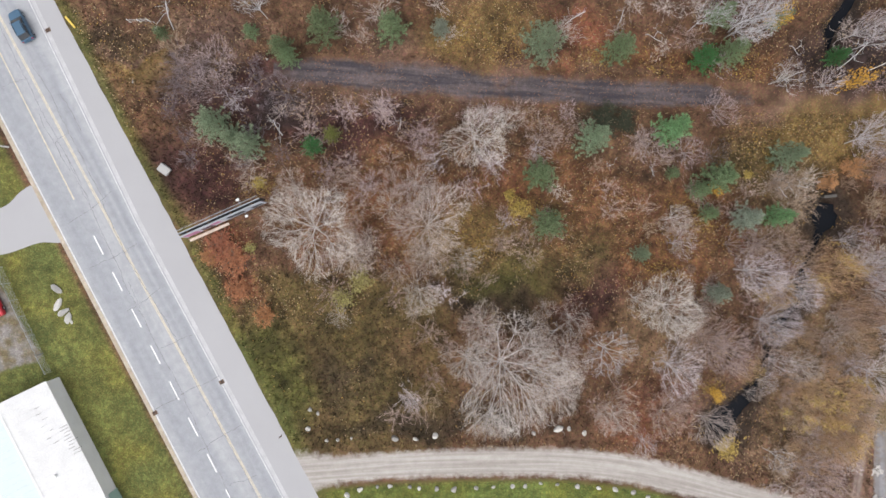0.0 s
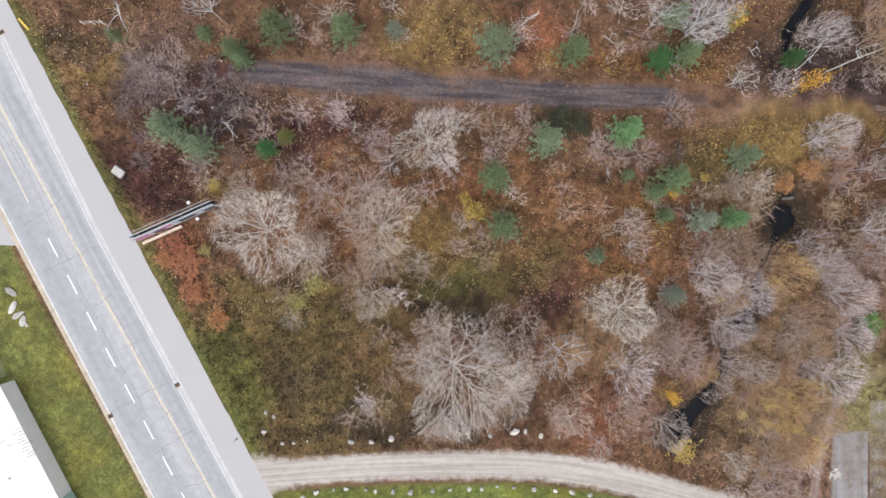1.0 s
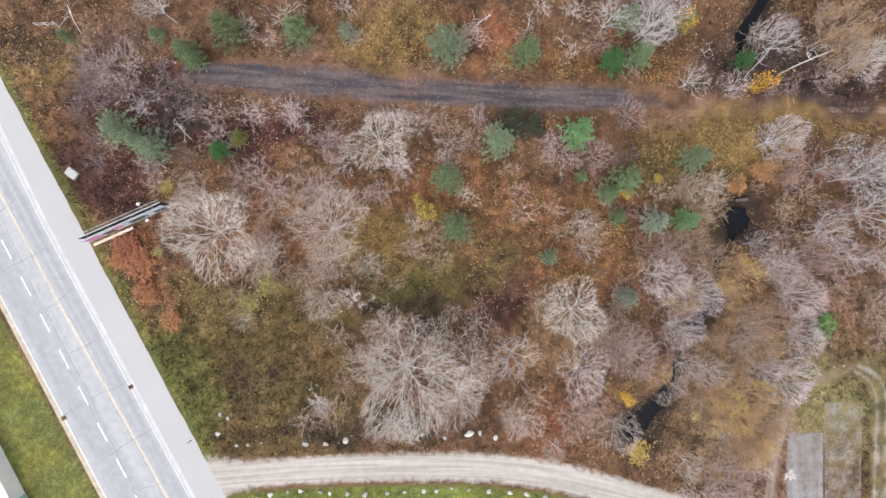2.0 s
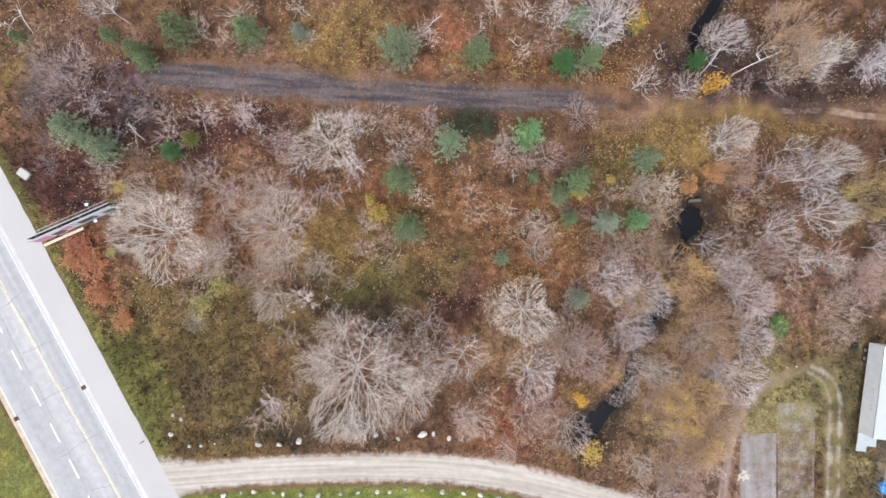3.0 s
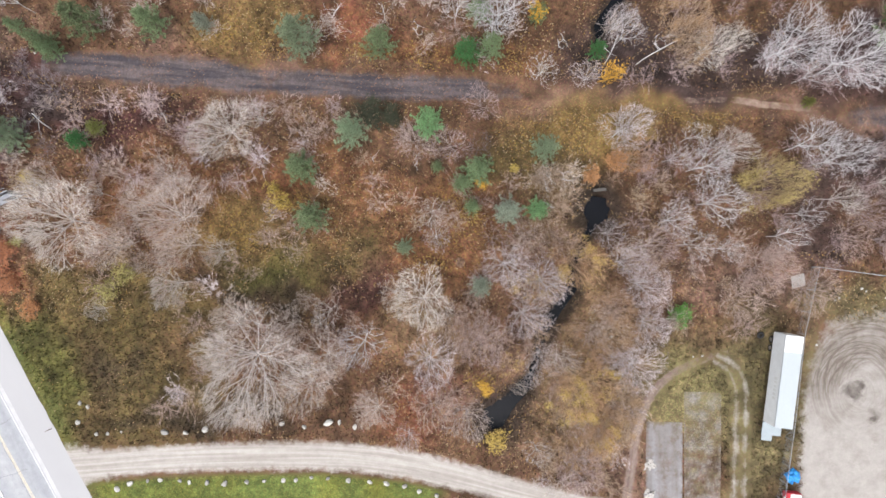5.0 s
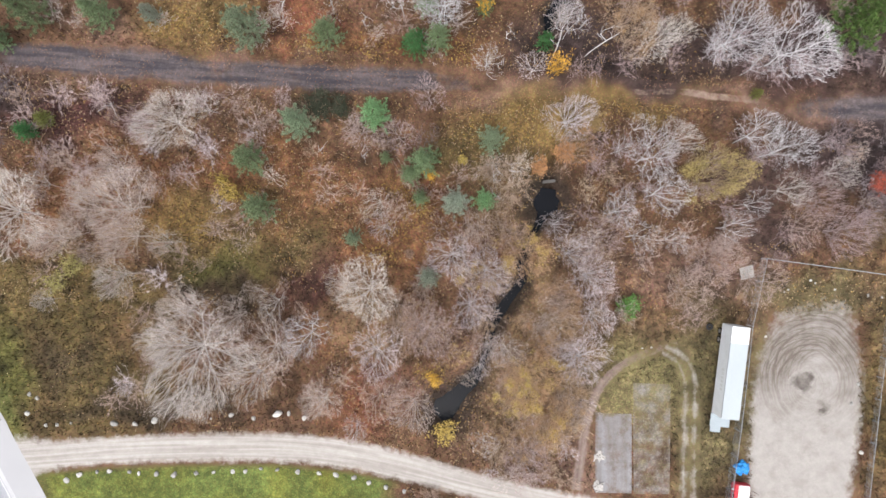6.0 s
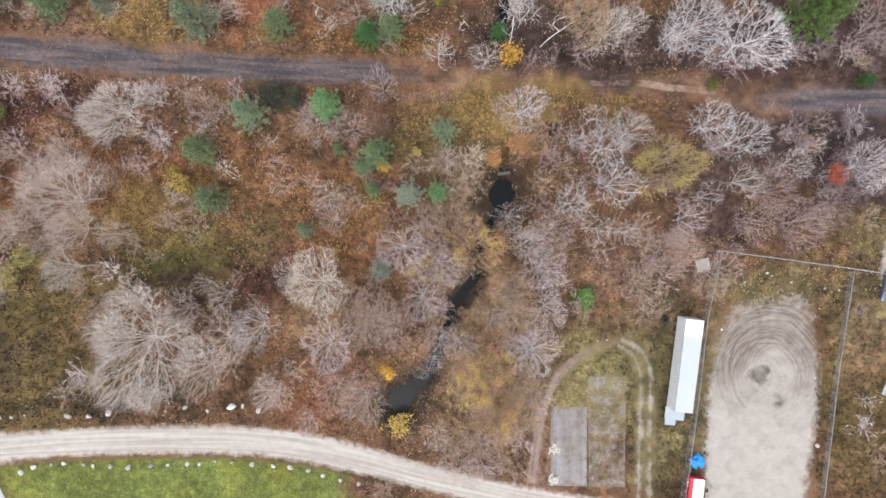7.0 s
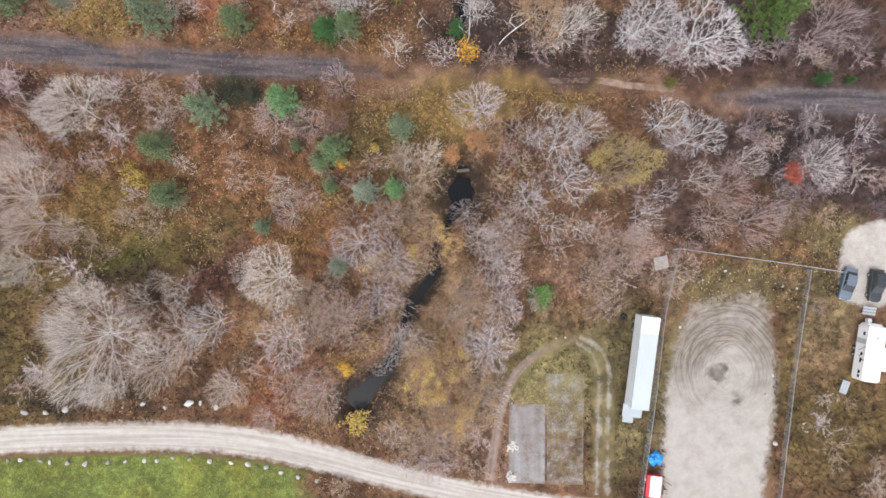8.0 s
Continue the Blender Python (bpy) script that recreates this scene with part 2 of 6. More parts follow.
concrete = material("weathered_concrete", (0.36, 0.355, 0.35), var=0.15, coarse=1.5, fine=20)
white_metal = material("white_painted_metal", (0.74, 0.75, 0.76), rough=0.5, var=0.04, coarse=0.4, fine=6, bump=0.05)
blue_white = material("chalky_white_metal", (0.39, 0.43, 0.455), rough=0.5, var=0.05, coarse=0.4, fine=6, bump=0.05)
grey_metal = material("grey_sheet_metal", (0.38, 0.39, 0.4), rough=0.5, var=0.08, coarse=0.5, fine=8, bump=0.1)
galvanised = material("galvanised_steel", (0.33, 0.36, 0.4), rough=0.5, var=0.1, metal=0.3, bump=0)
rust_metal = material("rusty_steel", (0.16, 0.1, 0.07), rough=0.8, var=0.3, coarse=3, fine=20)
black = material("black_rubber", (0.02, 0.02, 0.021), rough=0.8, var=0.2, bump=0.1)
glass = material("dark_car_glass", (0.02, 0.024, 0.03), rough=0.08, var=0.05, bump=0, spec=0.6)
chrome = material("bright_alloy", (0.5, 0.5, 0.52), rough=0.3, metal=0.8, var=0.05, bump=0)
lamp_red = material("red_lamp_lens", (0.35, 0.02, 0.02), rough=0.2, var=0.05, bump=0)
lamp_clear = material("clear_lamp_lens", (0.6, 0.6, 0.6), rough=0.15, var=0.05, bump=0)
paint_blue = material("dusty_blue_paint", (0.05, 0.11, 0.18), rough=0.3, var=0.08, bump=0, spec=0.5)
paint_slate = material("slate_blue_paint", (0.09, 0.12, 0.16), rough=0.3, var=0.08, bump=0, spec=0.5)
paint_dark = material("dark_green_grey_paint", (0.018, 0.025, 0.03), rough=0.3, var=0.08, bump=0, spec=0.5)
paint_red = material("bright_red_paint", (0.45, 0.02, 0.035), rough=0.35, var=0.08, bump=0, spec=0.5)
tarp_mat = material("blue_tarpaulin", (0.03, 0.25, 0.62), rough=0.5, var=0.2, coarse=2, fine=8, bump=0.4)
wood_grey = material("grey_weathered_wood", (0.38, 0.36, 0.34), var=0.25, coarse=2, fine=18)
poster_pink = material("faded_pink_poster", (0.42, 0.18, 0.29), var=0.15, bump=0)
poster_white = material("white_poster", (0.46, 0.47, 0.53), var=0.1, bump=0)
poster_dark = material("dark_poster", (0.09, 0.045, 0.06), var=0.15, bump=0)
yellow_paint = material("yellow_plastic", (0.6, 0.45, 0.1), var=0.15, bump=0)

# ---- helpers of this scene ----
rng = np.random.default_rng(7)


def part(name, bm, mat, parent=None, label="", smooth=False):
    """Links a bmesh (or a ready mesh) as one mesh object under a thing or a part."""
    if isinstance(bm, bpy.types.Mesh):
        me = bm
    else:
        me = bpy.data.meshes.new(name)
        bm.to_mesh(me)
        bm.free()
    if not me.materials:
        me.materials.append(mat)
    if smooth:
        me.polygons.foreach_set("use_smooth", [True] * len(me.polygons))
    ob = new(name, me)
    ob.parent = parent
    return tagged(ob, label)


def thing(name, label, category, m, group="", kind=""):
    ob = new(name)
    ob.empty_display_size = 0.3
    ob.matrix_basis = m
    return tagged(ob, label, category, group, kind)


def box(cx, cy, cz, sx, sy, sz, bevel=0.0, bm=None, m=None):
    """A box by its middle and its sizes, bevelled, added to bm if given."""
    own = bmesh.new()
    bmesh.ops.create_cube(own, size=1)
    bmesh.ops.scale(own, vec=(sx, sy, sz), verts=own.verts)
    if bevel:
        bmesh.ops.bevel(own, geom=own.edges[:], offset=bevel, segments=2, affect="EDGES")
    bmesh.ops.translate(own, vec=(cx, cy, cz), verts=own.verts)
    if m is not None:
        bmesh.ops.transform(own, matrix=m, verts=own.verts)
    if bm is None:
        return own
    tmp = bpy.data.meshes.new("tmp")
    own.to_mesh(tmp)
    own.free()
    bm.from_mesh(tmp)
    bpy.data.meshes.remove(tmp)
    return bm


def tube(p, q, r0, r1=None, sides=10, bm=None):
    """A tapered round bar from p to q."""
    bm = bm or bmesh.new()
    p, q = Vector(p), Vector(q)
    turn = (q - p).to_track_quat("Z", "Y").to_matrix().to_4x4()
    bmesh.ops.create_cone(bm, cap_ends=True, segments=sides, radius1=r0, radius2=r0 if r1 is None else r1, depth=(q - p).length,
                          matrix=Matrix.Translation((p + q) / 2) @ turn)
    return bm


def mesh_of(name, verts, faces, mat):
    me = bpy.data.meshes.new(name)
    me.from_pydata(verts if isinstance(verts, list) else verts.tolist(), [], faces if isinstance(faces, list) else faces.tolist())
    me.materials.append(mat)
    return me


def paint(me, name, rgb):
    """A colour attribute, point by point."""
    at = me.color_attributes.new(name, "FLOAT_COLOR", "POINT")
    at.data.foreach_set("color", np.column_stack([rgb, np.ones(len(rgb))]).astype(np.float32).ravel())


def rods(p, q, r0, r1, sides=3):
    """Many tapered bars at once: points p to q (n x 3), radii r0 to r1. Returns vertices and quads."""
    p, q = np.asarray(p, float), np.asarray(q, float)
    d = q - p
    d /= np.maximum(np.linalg.norm(d, axis=1, keepdims=True), 1e-6)
    ref = np.where(np.abs(d[:, 2:3]) > 0.9, np.array([[1.0, 0, 0]]), np.array([[0, 0, 1.0]]))
    a = np.cross(d, ref)
    a /= np.linalg.norm(a, axis=1, keepdims=True)
    b = np.cross(d, a)
    ang = np.arange(sides) * 2 * np.pi / sides
    ring = a[:, None] * np.cos(ang)[None, :, None] + b[:, None] * np.sin(ang)[None, :, None]
    v = np.concatenate([p[:, None] + ring * np.asarray(r0)[:, None, None], q[:, None] + ring * np.asarray(r1)[:, None, None]], axis=1)
    k = np.arange(sides)
    quad = np.column_stack([k, (k + 1) % sides, (k + 1) % sides + sides, k + sides])
    f = (np.arange(len(p)) * 2 * sides)[:, None, None] + quad[None]
    return v.reshape(-1, 3), f.reshape(-1, 4)


def chips(c, size, tilt=0.6, aspect=0.7, g=None):
    """Small leaf-like quads round the points c. Returns vertices and quads."""
    g = g or rng
    n = len(c)
    nrm = np.column_stack([g.normal(0, tilt, n), g.normal(0, tilt, n), np.ones(n)])
    nrm /= np.linalg.norm(nrm, axis=1, keepdims=True)
    ang = g.uniform(0, 2 * np.pi, n)
    a = np.column_stack([np.cos(ang), np.sin(ang), np.zeros(n)])
    a -= nrm * (a * nrm).sum(1, keepdims=True)
    a /= np.linalg.norm(a, axis=1, keepdims=True)
    b = np.cross(nrm, a) * aspect
    s = (size * g.uniform(0.6, 1.3, n))[:, None] / 2
    v = np.stack([c - a * s, c - b * s, c + a * s, c + b * s], axis=1)
    return v.reshape(-1, 3), (np.arange(n) * 4)[:, None] + np.arange(4)[None]


_lattice = rng.random((64, 64))


def value_noise(x, y, size):
    x, y = np.asarray(x) / size + 1000, np.asarray(y) / size + 1000
    i, j = np.floor(x).astype(int), np.floor(y).astype(int)
    u, v = x - i, y - j
    u, v = u * u * (3 - 2 * u), v * v * (3 - 2 * v)
    g = lambda p, q: _lattice[p % 64, q % 64]
    return (g(i, j) * (1 - u) + g(i + 1, j) * u) * (1 - v) + (g(i, j + 1) * (1 - u) + g(i + 1, j + 1) * u) * v


def along(points, x, y):
    """Distance to a line of (x, y, width) points, divided by the width there."""
    best = np.full(np.shape(x), 1e9)
    for (ax, ay, aw), (bx, by, bw) in zip(points[:-1], points[1:]):
        dx, dy = bx - ax, by - ay
        k = np.clip(((x - ax) * dx + (y - ay) * dy) / (dx * dx + dy * dy), 0, 1)
        best = np.minimum(best, np.hypot(x - ax - k * dx, y - ay - k * dy) / (aw + (bw - aw) * k))
    return best


# ---- the plan ----
# road axes: s runs down the road, q across it to the east
US, VQ = (0.447, -0.894), (0.894, 0.447)
STREAM = [(40.6, -24.6, 1.2), (41.8, -23.5, 1.9), (43.4, -21.9, 1.25), (45.8, -19.6, 1.05), (47.1, -17.4, 0.45), (48.0, -15.0, 0.4), (49, -11.3, 0.8), (51, -8, 0.95), (53.4, -5, 0.8), (53, -2.7, 0.45), (54.8, 1.3, 0.35),
          (56.2, 4.0, 0.7), (56.9, 6.3, 2.1), (57.3, 8.4, 1.2)]
STREAM_NORTH = [(57.2, 30.0, 0.35), (57.8, 33, 0.85), (60, 36.3, 0.8), (64, 42, 0.8)]
DRIVE = [(-20, -29.4, 3.4), (-14, -29.0, 2.3), (-8, -28.6, 2.1), (3, -28.3, 2.2), (18, -28.5, 2.25), (28, -29.7, 2.3), (36, -31.6, 2.2), (44, -33.9, 2.0), (52, -36.0, 2.0), (60, -37.8, 2.0), (72, -39.8, 2.0), (84, -41, 2.0)]
TRAIL = [(-22, 28.3, 1.5), (-16, 28.0, 2.0), (-6, 27.0, 2.4), (8, 25.7, 2.4), (24, 24.4, 2.1), (42, 23.6, 1.9), (56, 22.8, 1.7), (70, 21.9, 1.5), (82, 20.6, 1.4), (94, 19.3, 2.1), (118, 18.2, 2.4), (150, 16.5, 2.4)]
LANE = [(60.2, -37, 1.0), (61.2, -31, 0.85), (62.3, -25.2, 0.85), (64.1, -20.6, 0.85), (67.4, -17.4, 0.85), (71.8, -15.4, 0.9), (75.5, -14.6, 0.8)]
TRACKS = [(73.4, -15.2, 1.0), (75.9, -16.9, 1.35), (77.0, -20, 1.4), (77.05, -25.6, 1.45), (76.9, -31, 1.5), (76.7, -38, 1.7), (76.5, -45, 1.8)]

PATCH_WEST = [
    (-11.3, 19.7, 12.1, 3.6, 'maroon'), (-28.8, 24.7, 7.3, 4, 'maroon'), (-34.3, 14.4, 5.6, 4.8, 'maroon'), (-30.7, 12, 5.6, 3.2, 'maroon'),
    (-5, 10.8, 13.7, 5.6, 'rust'), (-10, 5.2, 7.3, 4.8, 'rust'), (-30.1, 3.1, 4.4, 3.2, 'fire'), (-27.5, -3.4, 3.2, 2.8, 'fire'),
    (-16.8, -13.3, 15.3, 8.9, 'olive'), (-9.4, -6.9, 12.1, 5.6, 'olive'), (-12, -15.8, 5.6, 3.6, 'dark'), (9.3, -0.8, 7.3, 3.6, 'green'),
    (-10.5, -23.6, 10.5, 3.2, 'olive'), (-23.4, -17.2, 4.8, 8.9, 'green'), (-36.7, 29.6, 8.9, 4, 'straw'), (-40.6, 30.9, 5.6, 0.8, 'rosy'),
    (-30.2, 33.5, 9.7, 3.2, 'rosy'), (-19.8, -3.5, 5.6, 3.2, 'olive'), (-5.6, -18.4, 7.3, 4, 'olive'), (7.6, -5.6, 7.3, 3.2, 'dark'),
]
PATCH_MID = [
    (23.8, -3.4, 7.3, 5.6, 'maroon'), (18.2, 3.1, 11.3, 4.8, 'olive'), (22.6, 32.7, 6.5, 3.6, 'fire'), (7.3, 32.9, 8.9, 3.6, 'straw'),
    (-4.6, 33.1, 4.8, 3.2, 'rosy'), (27.2, 7, 10.5, 4.8, 'rust'), (33.6, -1.1, 7.3, 4.8, 'rust'), (54.7, 18.7, 10.5, 4, 'straw'),
    (48.2, 13.2, 7.3, 4, 'olive'), (24.1, 20.7, 4.8, 2.8, 'dark'), (32.6, -22.3, 6.5, 4.8, 'fire'), (27, -11.6, 9.7, 4.8, 'rust'),
    (4.5, 5, 6.5, 4, 'straw'), (3.2, 26.6, 24.2, 1.5, 'rosy'), (39.4, 28.5, 16.1, 2, 'rust'), (15.9, 11.2, 12.1, 4, 'rust'),
    (40.1, 6.8, 5.6, 4, 'rust'), (32.2, 29.4, 4.8, 2.4, 'rust'), (58.7, 29.8, 8.9, 4.8, 'dusky'), (3, 11.4, 7.3, 4, 'rust'),
    (0.9, -21.8, 16.1, 2, 'dark'),
]
PATCH_EAST = [
    (54.2, 22.1, 9.7, 1.8, 'rosy'), (66.2, 20.4, 14.5, 2, 'straw'), (55.8, 18.1, 8.9, 4, 'straw'), (62.2, 26, 10.5, 3.2, 'dusky'),
    (78.3, 24.3, 16.1, 2.8, 'dusky'), (100, 12.9, 10.5, 5.6, 'purple'), (98.4, 28.1, 12.9, 4.8, 'maroon'), (112.1, 8.7, 7.3, 7.3, 'purple'),
    (78.1, -4.6, 10.5, 4.8, 'rosy'), (86.2, -2.3, 4.8, 4.8, 'rosy'), (50.5, -18.9, 9.7, 9.7, 'rosy'), (35.9, -21.9, 4.8, 4, 'rosy'),
    (55.4, -11.6, 7.3, 9.7, 'tan'),
]
PATCH_FAR = [
    (71.6, -19.1, 8.9, 7.3, 'grass'), (79.7, -18.4, 4.8, 11.3, 'weedy'), (87, -22.6, 3.2, 12.1, 'weedy'), (80, -29.9, 4, 7.3, 'weedy'),
    (104.1, -23.7, 2.9, 12.1, 'olive'), (95.2, -6.4, 9.7, 3.6, 'weedy'), (108.2, -12.3, 4, 7.3, 'weedy'), (112.3, -28.7, 7.3, 9.7, 'olive'),
    (108.2, -17.5, 4, 6, 'tan'), (86.3, 9, 6.5, 4.8, 'purple'), (109.8, -0.9, 4.8, 3.2, 'weedy'), (109.7, 16, 16.1, 8.1, 'dusky'),
    (107.2, 28, 15.3, 6.5, 'dusky'), (86.3, 19.8, 10.5, 1.3, 'rosy'), (96.8, 18.9, 4.8, 2.4, 'rosy'), (83.9, 29, 16.1, 3.6, 'dusky'),
    (90.3, 2.5, 6.5, 3.2, 'purple'), (55.2, -27.1, 8.1, 4.8, 'tan'), (60.6, -32.5, 2.4, 6.5, 'rosy'), (68, -38.2, 8, 1.3, 'rust'),
    # dark entries in this row paint the shade under thickets, over dark litter
    (-31, 28, 6, 5, 'purple'), (-24, 25.5, 5, 3, 'maroon'), (-12, 20.5, 13, 2.6, 'maroon'), (-19, 23.6, 6, 2.2, 'dusky'), (-45, 33.5, 5, 3, 'dark'), (51.5, 5, 5, 6, 'tan'), (105, 11, 9, 6, 'dusky'), (113, 6, 6, 5, 'dusky'), (31, -10, 7, 6, 'tan'),
    (52.0, -21.0, 7.0, 6.0, 'tan'), (57.5, -13.0, 5.0, 7.0, 'tan'),
]
TINT = {"weedy": (0.138, 0.115, 0.056), "maroon": (0.062, 0.026, 0.024), "rust": (0.176, 0.085, 0.041), "fire": (0.215, 0.085, 0.046), "olive": (0.12, 0.088, 0.034), "green": (0.082, 0.085, 0.023), "straw": (0.205, 0.135, 0.052),
        "purple": (0.08, 0.051, 0.047), "rosy": (0.19, 0.116, 0.085), "tan": (0.21, 0.138, 0.08), "dark": (0.046, 0.033, 0.02), "grey": (0.18, 0.155, 0.144), "dusky": (0.05, 0.034, 0.034), "grass": (0.18, 0.16, 0.072)}


def road_q(x, y):
    return VQ[0] * x + VQ[1] * y


def height(x, y):
    """The ground's height: gentle humps, and the stream's channel."""
    x, y = np.asarray(x, float), np.asarray(y, float)
    q = road_q(x, y)
    rough = np.clip((q + 29.5) / 6, 0, 1) * np.clip((along(DRIVE, x, y) - 1) / 1.5, 0, 1) * np.clip((along(TRAIL, x, y) - 1) / 1.5, 0, 1)
    rough = rough * np.clip((84 - x) / 4 + np.clip((y + 2) / 3, 0, 1), 0, 1)
    z = rough * (0.35 * (value_noise(x, y, 9.0) - 0.5) + 0.18 * (value_noise(x, y, 2.3) - 0.5))
    for line in (STREAM, STREAM_NORTH):
        z = z - 2.1 * np.exp(-(along(line, x, y) * (0.72 + 0.42 * value_noise(x, y, 1.9) + 0.3 * value_noise(x + 7, y, 0.8)) / 1.35) ** 2)
    return z


def cover(x, y):
    """What covers the ground: the colour of litter, grass and weeds at each place, with some shade painted in."""
    x, y = np.asarray(x, float), np.asarray(y, float)
    wob = 5.0 * (value_noise(x, y, 6.0) - 0.5) + 2.5 * (value_noise(x + 31, y, 2.2) - 0.5)
    wib = 5.0 * (value_noise(x, y + 57, 6.0) - 0.5) + 2.5 * (value_noise(x, y + 91, 2.2) - 0.5)
    mix = value_noise(x + 11, y + 5, 3.5)[:, None]
    rgb = np.array([[0.107, 0.058, 0.031]]) * (1 - mix) + np.array([[0.156, 0.087, 0.053]]) * mix
    for px, py, rx, ry, kind in PATCH_WEST + PATCH_MID + PATCH_EAST + PATCH_FAR:
        d = np.hypot((x + wob - px) / rx, (y + wib - py) / ry)
        w = np.clip(1.35 - d, 0, 0.8)[:, None]
        rgb = rgb * (1 - w) + np.array([TINT[kind]]) * w
    # mottled litter, deepened to paint in the shade between the brush
    fleck = value_noise(x, y, 0.9)[:, None]
    rgb = rgb * (0.24 + 0.58 * fleck + 0.52 * value_noise(x + 17, y + 3, 2.6)[:, None])
    q = road_q(x, y) + 0.25 * wob
    lawn = np.array([[0.09, 0.1, 0.03]]) * (0.8 + 0.4 * value_noise(x, y, 4.0)[:, None]) + np.array([[0.045, 0.026, 0.0]]) * value_noise(x, y + 40, 3.5)[:, None] ** 2
    verge = np.clip(1 - np.abs(q + 29.2) / 1.7, 0, 0.75)[:, None]
    rgb = rgb * (1 - verge) + lawn * 0.85 * verge
    west = np.clip((-45.6 - road_q(x, y)) / 0.8, 0, 1)[:, None]
    rgb = rgb * (1 - west) + lawn * west
    drive_y = np.interp(x, [p[0] for p in DRIVE], [p[1] for p in DRIVE])
    south = (np.clip((drive_y - 2.2 - y) / 0.8, 0, 1) * np.clip((36 + 0.5 * wob - x) / 3, 0, 1) * np.clip((road_q(x, y) + 30) / 2, 0, 1))[:, None]
    rgb = rgb * (1 - south) + lawn * np.array([[0.95, 1.06, 0.9]]) * south
    # dark banks: the shadows along the brook are put into the ground colour
    bank_shade = np.clip((2.7 - np.minimum(along(STREAM, x, y), along(STREAM_NORTH, x, y))) * 0.7, 0, 0.85)[:, None]
    return rgb * (1 - bank_shade) + np.array([[0.03, 0.023, 0.019]]) * bank_shade


# ---- the ground: one sheet, fine under the camera and coarse out to the horizon ----
far = 200 * 1.6 ** np.arange(6)
gx = np.concatenate([-far[::-1] - 60, np.arange(-90, -66, 4), np.arange(-66, 122, 0.45), np.arange(124, 150, 4), far + 60])
gy = np.concatenate([-far[::-1] - 20, np.arange(-64, -42, 3), np.arange(-42, 44, 0.45), np.arange(46, 70, 3), far + 20])
X, Y = np.meshgrid(gx, gy, indexing="ij")
Z = height(X, Y)
gv = np.column_stack([X.ravel(), Y.ravel(), Z.ravel()])
idx = np.arange(len(gx) * len(gy)).reshape(len(gx), len(gy))
gf = np.column_stack([idx[:-1, :-1].ravel(), idx[1:, :-1].ravel(), idx[1:, 1:].ravel(), idx[:-1, 1:].ravel()])
ground_me = mesh_of("ground", gv, gf, ground_mat)
paint(ground_me, "cover", cover(gv[:, 0], gv[:, 1]))
ground = part("ground", ground_me, ground_mat, smooth=True)
tagged(ground, "leaf-littered scrub ground with rough grass and a ditch", "ground", kind="structure")


def laid(name, verts, faces, edge, mat, label, lift=0.035, category="", kind="structure", run=None):
    """A surface laid on the ground; edge 0 to 1 says where it gives way to the ground cover, run the metres along and across it."""
    verts = np.asarray(verts, float)
    z = height(verts[:, 0], verts[:, 1]) + lift
    me = mesh_of(name, np.column_stack([verts[:, :2], z]), faces, mat)
    paint(me, "cover", cover(verts[:, 0], verts[:, 1]))
    at = me.attributes.new("edge", "FLOAT", "POINT")
    at.data.foreach_set("value", np.asarray(edge, np.float32))
    run = verts[:, :2] if run is None else run
    at = me.attributes.new("run", "FLOAT_VECTOR", "POINT")
    at.data.foreach_set("vector", np.column_stack([run, np.zeros(len(verts))]).astype(np.float32).ravel())
    return tagged(part(name, me, mat), label, category or name.replace("_", " "), kind=kind)


def strip(points, step=0.5, cells=10, spill=1.25):
    """A band along (x, y, half width) points: vertices, quads, how near the rim each vertex is, and its metres along and across."""
    p = np.array(points, float)
    run = np.concatenate([[0], np.cumsum(np.hypot(np.diff(p[:, 0]), np.diff(p[:, 1])))])
    s = np.arange(0, run[-1], step)
    m = [Vector((a, b, c)) for a, b, c in points]
    m = [2 * m[0] - m[1]] + m + [2 * m[-1] - m[-2]]
    c = []
    for v in s:
        k = min(int(np.searchsorted(run, v, side="right")) - 1, len(points) - 2)
        u = (v - run[k]) / (run[k + 1] - run[k])
        a, b, d, f = m[k], m[k + 1], m[k + 2], m[k + 3]
        c.append(0.5 * (2 * b + (d - a) * u + (2 * a - 5 * b + 4 * d - f) * u * u + (3 * b - 3 * d + f - a) * u ** 3))
    c = np.array(c)
    t = np.gradient(c[:, :2], axis=0)
    t /= np.linalg.norm(t, axis=1, keepdims=True)
    side = np.column_stack([-t[:, 1], t[:, 0]])
    k = np.linspace(-1, 1, cells + 1)
    v = c[:, None, :2] + side[:, None] * (k * spill)[None, :, None] * c[:, 2][:, None, None]
    edge = np.broadcast_to(np.clip((np.abs(k) * spill - 0.5) / 0.75, 0, 1), (len(c), cells + 1))
    i = np.arange(len(c) * (cells + 1)).reshape(len(c), -1)
    f = np.column_stack([i[:-1, :-1].ravel(), i[:-1, 1:].ravel(), i[1:, 1:].ravel(), i[1:, :-1].ravel()])
    lane = np.stack([np.broadcast_to(s[:, None], edge.shape), k[None] * spill * c[:, 2][:, None]], axis=-1)
    return v.reshape(-1, 2), f[:, ::-1], edge.ravel().copy(), lane.reshape(-1, 2)


